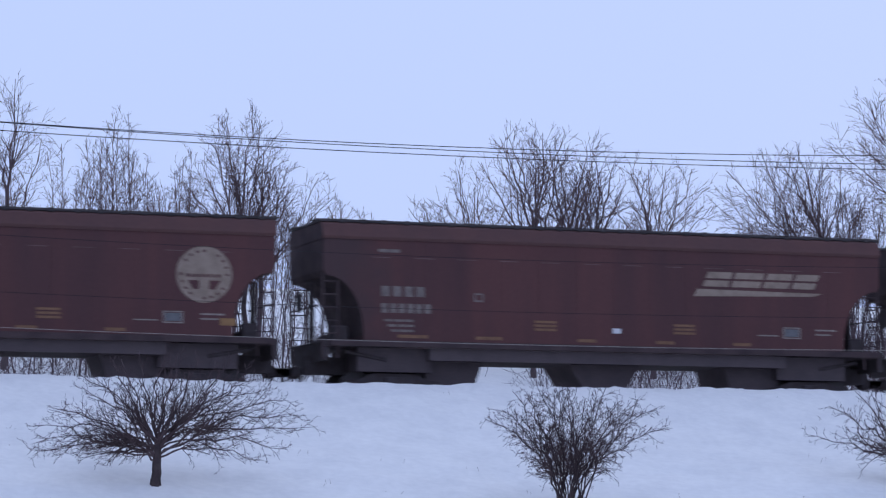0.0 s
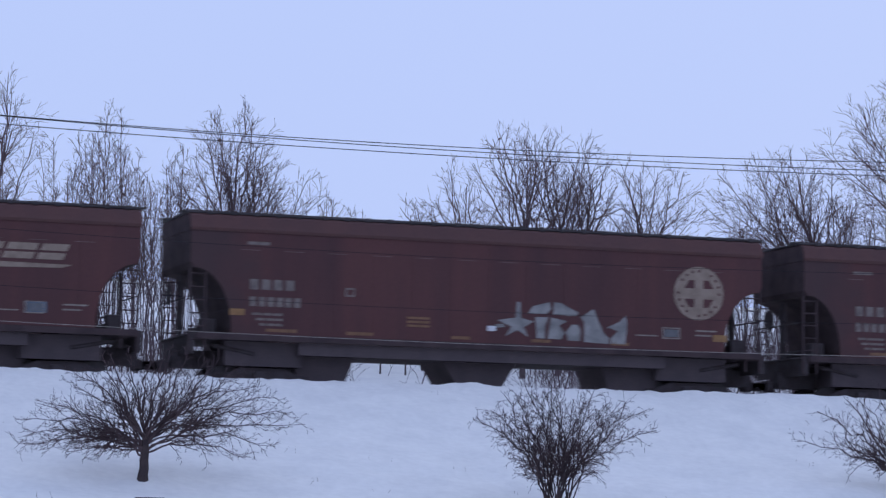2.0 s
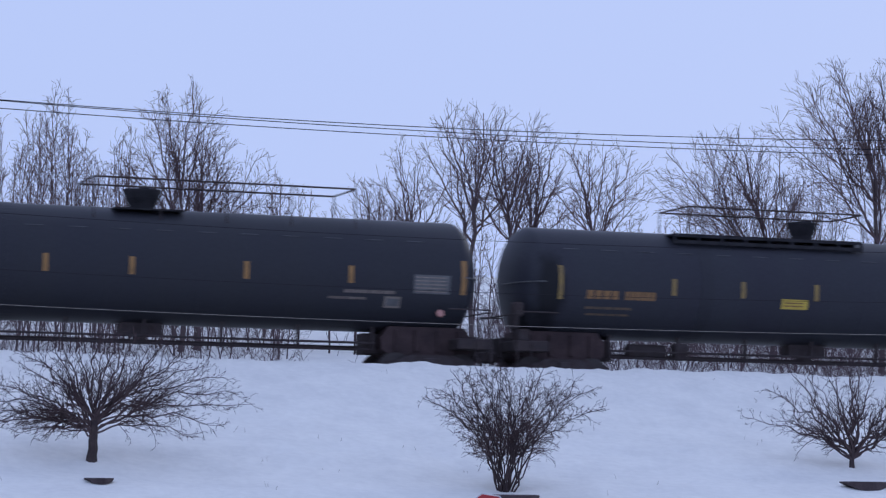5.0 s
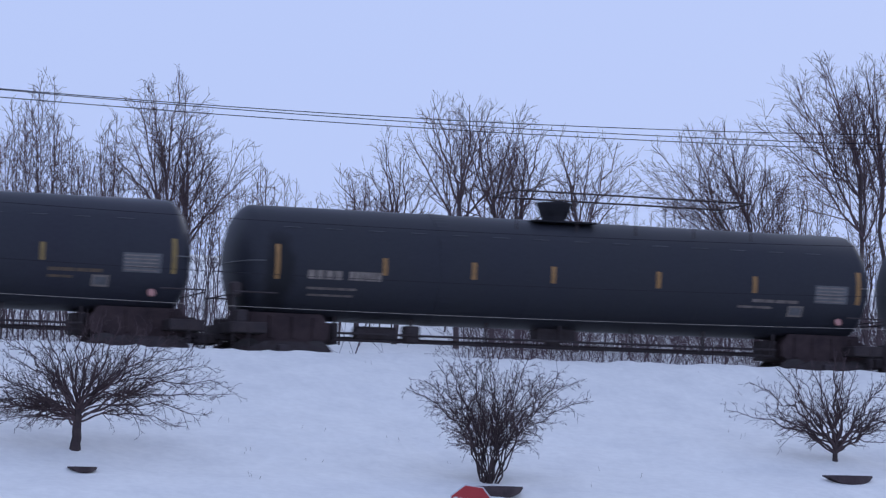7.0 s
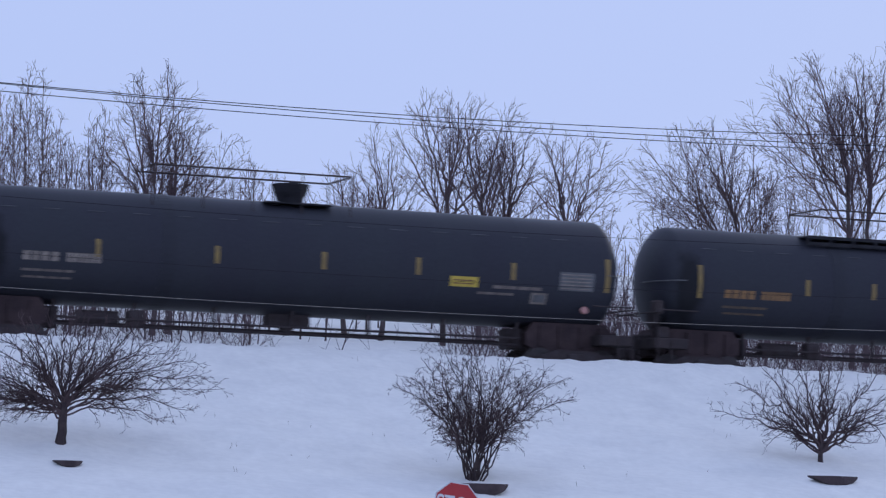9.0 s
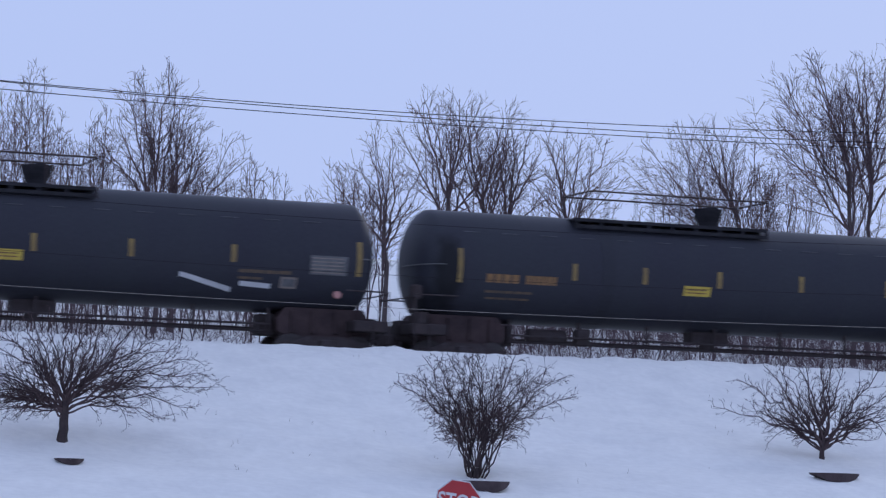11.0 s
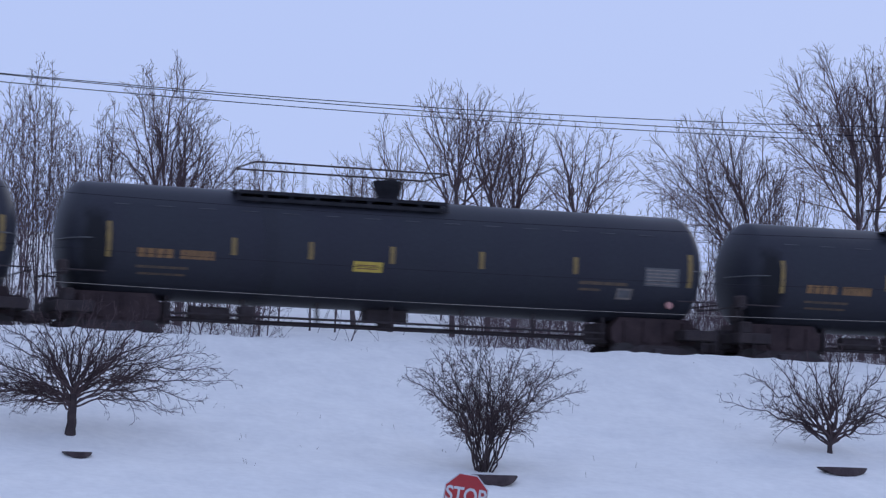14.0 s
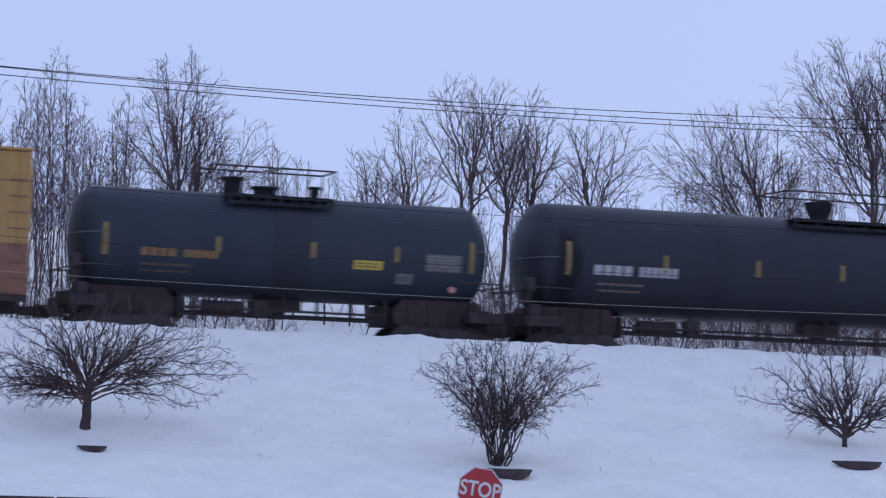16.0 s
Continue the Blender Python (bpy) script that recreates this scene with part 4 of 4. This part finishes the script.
def fan_tree(name, label, category, group, foot, left, right, shoulder, top, peak, leaders, form, mats, seed):
    """A bare tree whose leaders fan out of a low fork. left, right: reach of the crown; shoulder, top: heights of its side tips
    and of its peak; peak: how far the peak stands beside the foot."""
    rnd = random.Random(seed)
    x, y, z = foot
    runs = []
    fork = form["fork"]
    stemmed = fork > 0.05
    r0 = form["radius"]
    if stemmed:
        head = Vector((x + peak * 0.12, y, z + fork))
        trunk = bough(rnd, foot, head, 0.0, 0.04, r0 * form["stem"], r0 * form["stem"] * 0.72, 6)
        trunk[0] = (trunk[0][0] - Vector((0, 0, 0.1)), trunk[0][1] * 1.25)
        runs.append((trunk, 0))
    for k in range(leaders + form["skirt"]):
        u = -1 + 2 * (k + rnd.uniform(0.25, 0.75)) / leaders
        inner = form["inner"] if k % 3 == 1 else 1.0
        reach = (left if u < 0 else right) * abs(u) * inner
        tx = x + math.copysign(reach, u) + peak * (1 - abs(u))
        tz = (top - (top - shoulder) * abs(u) ** form["round"]) - (1 - inner) * (top - shoulder) * 0.6 + rnd.uniform(-0.12, 0.05) * (top - z) * 0.5
        ty = y + rnd.uniform(-1, 1) * form["deep"] * math.sqrt(max(0.05, 1 - u * u))
        if k >= leaders:
            # low boughs that sweep out near the ground
            u = rnd.choice((-1, 1)) * rnd.uniform(0.45, 0.95)
            tx, tz = x + u * (left if u < 0 else right), shoulder - rnd.uniform(0.0, 0.5)
        if stemmed:
            f = rnd.uniform(form["low"], 1.0) if abs(u) > 0.25 else 1.0
            at = Vector(foot).lerp(head, f)
        else:
            at = Vector((x + u * form["clump"], y + rnd.uniform(-1, 1) * form["clump"], z - 0.08))
        ln = (Vector((tx, ty, tz)) - at).length
        lead = bough(rnd, at, (tx, ty, tz), form["lift"] * (0.3 + abs(u)), form["bend"], r0 * rnd.uniform(0.75, 1.1), form["least"] * 1.3, 9, form["swing"])
        runs.append((lead, 1 if stemmed else 0))
        m = int(ln / form["gap"][0])
        turn = rnd.uniform(0, 6.283)
        for j in range(m):
            f = form["bare"] + (0.99 - form["bare"]) * (j + rnd.random()) / m
            i = min(8, int(f * 9))
            p = lead[i][0].lerp(lead[i + 1][0], f * 9 - i)
            d = (lead[i + 1][0] - lead[i][0]).normalized()
            side = d.orthogonal().normalized()
            turn += 2.4 + rnd.uniform(-0.5, 0.5)
            side.rotate(Matrix.Rotation(turn, 3, d))
            w = radians(rnd.uniform(*form["angle"]))
            nd = (d * math.cos(w) + side * math.sin(w)).normalized()
            bl = ln * form["ratio"] * (1.05 - 0.8 * f) * rnd.uniform(0.6, 1.2) + form["tip"] * 1.6
            # the crown's outline holds the branch back
            for _ in range(6):
                e = p + nd * bl
                v = (e.x - x - peak * 0.5) / (left if e.x < x + peak * 0.5 else right)
                if abs(v) < 1.12 and e.z < top - (top - shoulder) * min(1, abs(v)) ** form["round"] + 0.35 * form["tip"] + 0.1:
                    break
                bl *= 0.85
                nd = (nd + d * 0.25).normalized()
            grow(runs, rnd, p, nd, bl, max(form["least"] * 1.2, lead[i][1] * 0.55), 1, form)
    tree = thing(name, label, category, group)
    for nm, pick, mat in (("trunk", [q for q in runs if q[1] == 0], mats[0]), ("crown", [q for q in runs if q[1] > 0], mats[1])):
        if pick:
            vs, fs = tubes(pick, 0.002)
            me = bpy.data.meshes.new(nm)
            me.from_pydata(vs, [], fs)
            mesh_object(nm, me, mat, tree)
    return tree


FAR = dict(crook=0.035, up=0.03, least=0.0075, gap=(0.38, 0.32, 0.27), angle=(26, 48), ratio=0.46, tip=0.16, fork=2.2, radius=0.05, stem=1.9,
           inner=0.75, round=1.9, deep=1.5, lift=0.0, bend=0.05, bare=0.12, clump=0.15, skirt=0, low=0.6, swing=0.45)


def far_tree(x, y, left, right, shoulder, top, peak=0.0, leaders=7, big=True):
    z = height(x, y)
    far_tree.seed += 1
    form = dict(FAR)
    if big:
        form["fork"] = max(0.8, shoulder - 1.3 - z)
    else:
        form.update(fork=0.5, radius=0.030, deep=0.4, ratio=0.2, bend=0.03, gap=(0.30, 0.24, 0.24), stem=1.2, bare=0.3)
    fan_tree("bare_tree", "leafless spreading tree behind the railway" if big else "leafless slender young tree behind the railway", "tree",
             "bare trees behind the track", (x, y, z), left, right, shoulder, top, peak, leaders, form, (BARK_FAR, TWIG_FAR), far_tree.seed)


far_tree.seed = 100


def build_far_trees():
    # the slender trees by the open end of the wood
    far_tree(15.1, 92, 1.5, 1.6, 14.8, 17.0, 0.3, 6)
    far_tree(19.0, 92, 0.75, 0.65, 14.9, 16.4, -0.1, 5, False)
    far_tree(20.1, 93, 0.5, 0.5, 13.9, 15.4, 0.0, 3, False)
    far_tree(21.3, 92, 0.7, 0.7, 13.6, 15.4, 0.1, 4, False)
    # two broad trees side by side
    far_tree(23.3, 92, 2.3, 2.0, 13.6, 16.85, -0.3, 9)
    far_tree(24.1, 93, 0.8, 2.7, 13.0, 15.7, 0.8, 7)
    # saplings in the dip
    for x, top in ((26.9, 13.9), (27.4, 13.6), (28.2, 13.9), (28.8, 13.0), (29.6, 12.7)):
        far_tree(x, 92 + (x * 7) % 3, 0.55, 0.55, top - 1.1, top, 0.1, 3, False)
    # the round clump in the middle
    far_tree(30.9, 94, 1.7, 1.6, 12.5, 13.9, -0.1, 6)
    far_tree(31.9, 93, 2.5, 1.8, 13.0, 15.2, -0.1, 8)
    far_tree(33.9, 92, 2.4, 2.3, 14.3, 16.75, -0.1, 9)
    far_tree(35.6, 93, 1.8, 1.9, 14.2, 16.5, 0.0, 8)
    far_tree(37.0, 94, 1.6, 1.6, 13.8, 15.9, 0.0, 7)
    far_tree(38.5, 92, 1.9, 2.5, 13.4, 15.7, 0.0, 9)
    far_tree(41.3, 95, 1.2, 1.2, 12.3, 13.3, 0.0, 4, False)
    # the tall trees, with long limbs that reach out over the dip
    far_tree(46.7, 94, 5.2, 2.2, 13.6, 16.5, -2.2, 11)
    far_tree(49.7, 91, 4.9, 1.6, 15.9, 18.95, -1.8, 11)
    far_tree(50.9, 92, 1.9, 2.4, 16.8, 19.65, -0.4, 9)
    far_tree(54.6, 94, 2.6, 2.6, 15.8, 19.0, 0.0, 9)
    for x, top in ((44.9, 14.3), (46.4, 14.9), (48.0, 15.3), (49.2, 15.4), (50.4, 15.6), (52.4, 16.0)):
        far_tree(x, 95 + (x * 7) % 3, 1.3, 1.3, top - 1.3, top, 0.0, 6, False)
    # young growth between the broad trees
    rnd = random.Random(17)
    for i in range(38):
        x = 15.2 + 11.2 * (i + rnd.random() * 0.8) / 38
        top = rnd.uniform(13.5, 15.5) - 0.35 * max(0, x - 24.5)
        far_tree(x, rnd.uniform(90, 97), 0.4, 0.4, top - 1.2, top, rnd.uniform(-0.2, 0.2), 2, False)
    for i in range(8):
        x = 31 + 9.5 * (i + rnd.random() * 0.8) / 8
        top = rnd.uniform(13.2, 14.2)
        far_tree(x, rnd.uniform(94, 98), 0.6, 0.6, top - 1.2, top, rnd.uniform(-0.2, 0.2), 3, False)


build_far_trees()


def build_slope_trees():
    group = "bare shrubs on the bank"
    form = dict(crook=0.13, up=0.05, least=0.0046, gap=(0.13, 0.12, 0.13), angle=(22, 52), ratio=0.27, tip=0.07, fork=0.85, radius=0.034, stem=3.2,
                inner=0.62, round=2.2, deep=1.1, lift=0.15, bend=0.08, bare=0.2, clump=0.15, skirt=0, low=0.6, swing=0.34)
    x, y = 12.5, 56.62
    fan_tree("spreading_tree", "low leafless spreading tree on the snowy bank", "tree", group, (x, y, height(x, y)), 2.8, 3.75, 4.2, 5.95, 0.3, 32, dict(form, skirt=11), (BARK, TWIG), 21)
    x, y = 20.95, 54.72
    shrub = dict(form, fork=0.0, radius=0.022, gap=(0.11, 0.11, 0.12), round=2.4, deep=1.0, lift=0.3, bend=0.09, clump=0.13, swing=0.2, bare=0.3, up=0.0, crook=0.2, ratio=0.27)
    fan_tree("vase_shrub", "leafless many-stemmed shrub on the snowy bank", "shrub", group, (x, y, height(x, y)), 1.9, 2.3, 4.55, 5.3, 0.0, 27, shrub, (BARK, TWIG), 33)
    x, y = 30.42, 57.12
    crooked = dict(form, fork=0.45, low=0.35, gap=(0.15, 0.14, 0.15), skirt=5, crook=0.16, bend=0.10, lift=0.12, round=2.0, stem=1.9)
    fan_tree("crooked_tree", "leafless crooked tree on the snowy bank", "tree", group, (x, y, height(x, y)), 2.8, 2.7, 4.4, 5.85, 0.1, 22, crooked, (BARK, TWIG), 47)


build_slope_trees()


def build_brush():
    """Undergrowth at the foot of the trees, past counting."""
    rnd = random.Random(3)
    runs = []
    for i in range(5200):
        y = rnd.uniform(82, 104)
        px = rnd.uniform(0.15, 0.62)
        x = px * y
        open_snow = 0.295 < px < 0.372
        if open_snow and rnd.random() < 0.96:
            continue
        h = rnd.uniform(0.8, 2.8) if px > 0.37 else rnd.uniform(0.5, 2.2)
        if px < 0.295 and rnd.random() < 0.5:
            continue
        b = Vector((x, y, height(x, y) - 0.05))
        d = Vector((rnd.gauss(0, 0.7 if open_snow else 0.6), rnd.gauss(0, 0.4), 1)).normalized()
        limb(runs, rnd, b, d, h, 0.010, 1, 2, 0.0, 0.14, (0, 5, 2), (20, 45), (0.4, 0.4))
    for i in range(210):
        y = rnd.uniform(84, 106)
        px = rnd.uniform(0.15, 0.62)
        if 0.295 < px < 0.37 and rnd.random() < 0.9:
            continue
        x = px * y
        b = Vector((x, y, height(x, y) - 0.05))
        d = Vector((rnd.gauss(0, 0.16), rnd.gauss(0, 0.16), 1)).normalized()
        limb(runs, rnd, b, d, rnd.uniform(2.5, 4.8), 0.03, 1, 3, 0.02, 0.05, (0, 8, 4, 2), (22, 48), (0.35, 0.35, 0.4))
    vs, fs = tubes([(p, 2) for p, d in runs], 0.0048)
    me = bpy.data.meshes.new("undergrowth")
    me.from_pydata(vs, [], fs)
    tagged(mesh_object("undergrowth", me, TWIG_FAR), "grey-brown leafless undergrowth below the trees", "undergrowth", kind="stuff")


build_brush()


def build_stubble():
    """Dry stalks that poke out of the snow here and there."""
    rnd = random.Random(9)
    runs = []
    for i in range(42):
        cx, cy = rnd.uniform(8, 34), rnd.uniform(54, 64.5)
        for k in range(rnd.randint(1, 4)):
            x, y = cx + rnd.gauss(0, 0.15), cy + rnd.gauss(0, 0.15)
            b = Vector((x, y, height(x, y) - 0.02))
            t = b + Vector((rnd.gauss(0, 0.04), rnd.gauss(0, 0.04), rnd.uniform(0.05, 0.16)))
            runs.append(([(b, 0.004), (t, 0.003)], 3))
    vs, fs = tubes(runs, 0.003)
    me = bpy.data.meshes.new("dry_stalks")
    me.from_pydata(vs, [], fs)
    tagged(mesh_object("dry_stalks", me, STALK), "dry brown grass stalks poking through the snow", "dry grass", kind="stuff")


build_stubble()


# ---- overhead wires ----
def build_wire(a, b, c, y, r, mat, label):
    pts = []
    for i in range(81):
        x = -50 + i * 1.75
        pts.append((Vector((x, y, a * x * x + b * x + c)), r))
    vs, fs = tubes([(pts, 1)], r)
    me = bpy.data.meshes.new("overhead_wire")
    me.from_pydata(vs, [], fs)
    tagged(mesh_object("overhead_wire", me, mat, smooth=True), label, "wire", "overhead wires", "structure")


for a, b, c in ((0.00155, -0.05398, 11.5131), (0.001351, -0.054915, 11.5292), (0.001109, -0.042703, 11.2544)):
    build_wire(a, b, c, 60.0, 0.012, WIRE, "thin dark overhead wire above the bank")
build_wire(0.000795, -0.033963, 6.8869, 60.0, 0.007, WIRE_PALE, "pale bare wire strung along the railway")
build_wire(0.0012, -0.051, 9.03, 60.0, 0.007, WIRE, "thin dark wire strung along the railway")
build_wire(0.0010, -0.042, 7.72, 60.0, 0.007, WIRE, "thin dark wire strung along the railway")


# ---- stop sign ----
def build_sign():
    x, y, zc = 16.76, 44.6, 2.19
    sign = thing("stop_sign", "red octagonal stop sign with white rim, slightly tilted", "road sign")
    sign.matrix_world = pose(x, y, zc, 0, 7.5, -14)
    R = 0.381 / math.cos(math.pi / 8)
    octo = lambda s: [(R * s * math.cos(math.pi / 8 + i * math.pi / 4), R * s * math.sin(math.pi / 8 + i * math.pi / 4)) for i in range(8)]
    part("rim", prism(bmesh.new(), octo(1.0), 0, 0.004), WHITE, sign, "white rim")
    part("face", prism(bmesh.new(), octo(0.945), -0.004, -0.0005), RED, sign)
    cu = bpy.data.curves.new("letters", "FONT")
    cu.body, cu.size, cu.align_x, cu.align_y, cu.extrude, cu.offset = "STOP", 0.36, "CENTER", "CENTER", 0.001, 0.007
    tmp = new("letters_tmp", cu)
    me = bpy.data.meshes.new_from_object(tmp.evaluated_get(bpy.context.evaluated_depsgraph_get()))
    bpy.data.objects.remove(tmp)
    me.transform(pose(0, -0.007, 0.0, 90, 0, 0) @ Matrix.Diagonal((0.82, 1, 1, 1)))
    me.materials.clear()
    mesh_object("letters", me, WHITE, sign, "white word STOP")
    bm = box(bmesh.new(), -0.03, 0.03, 0.006, 0.036, -2.32, 0.3)
    part("post", bm, POST, sign, "galvanised steel post")


build_sign()


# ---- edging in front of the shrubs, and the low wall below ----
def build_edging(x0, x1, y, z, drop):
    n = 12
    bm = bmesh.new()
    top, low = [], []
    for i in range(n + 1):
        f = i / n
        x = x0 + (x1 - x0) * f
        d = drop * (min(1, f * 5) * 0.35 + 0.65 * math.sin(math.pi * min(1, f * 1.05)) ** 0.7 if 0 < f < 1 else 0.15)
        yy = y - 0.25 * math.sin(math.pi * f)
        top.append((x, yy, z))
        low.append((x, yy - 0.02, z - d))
    for i in range(n):
        q = [top[i], top[i + 1], low[i + 1], low[i]]
        a = [bm.verts.new(p) for p in q]
        b = [bm.verts.new((p[0], p[1] + 0.3, p[2])) for p in q]
        bm.faces.new(a)
        bm.faces.new(b[::-1])
        for j in range(4):
            bm.faces.new((a[j], b[j], b[(j + 1) % 4], a[(j + 1) % 4]))
    bmesh.ops.remove_doubles(bm, verts=bm.verts, dist=0.001)
    bmesh.ops.recalc_face_normals(bm, faces=bm.faces)
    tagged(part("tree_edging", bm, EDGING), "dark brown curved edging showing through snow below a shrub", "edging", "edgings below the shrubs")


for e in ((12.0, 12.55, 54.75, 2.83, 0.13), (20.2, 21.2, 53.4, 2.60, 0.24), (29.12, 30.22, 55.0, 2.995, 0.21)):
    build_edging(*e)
for a, b in ((4.0, 10.50), (10.58, 11.9)):
    bm = box(bmesh.new(), a, b, 49.85, 50.15, 1.0, 1.845, 0.02)
    tagged(part("low_wall", bm, EDGING), "dark low retaining wall block at the foot of the bank", "low wall", "low wall blocks", "structure")


# ---- the train's run ----
def run(t):
    return 15.22 * t + 0.01 * t * t


def motions():
    for car, x in CARS:
        walk(car, [(t / 2, pose(x + run(t / 2), TRACKY, RAILZ)) for t in range(33)])
    # the wheels roll without slipping, under 80 degrees from row to row
    for axle, k in AXLES:
        walk(axle, [(t / 24, pose(k, 0, WHEEL_R, 0, math.degrees(run(t / 24) / WHEEL_R), 0)) for t in range(385)])


motions()
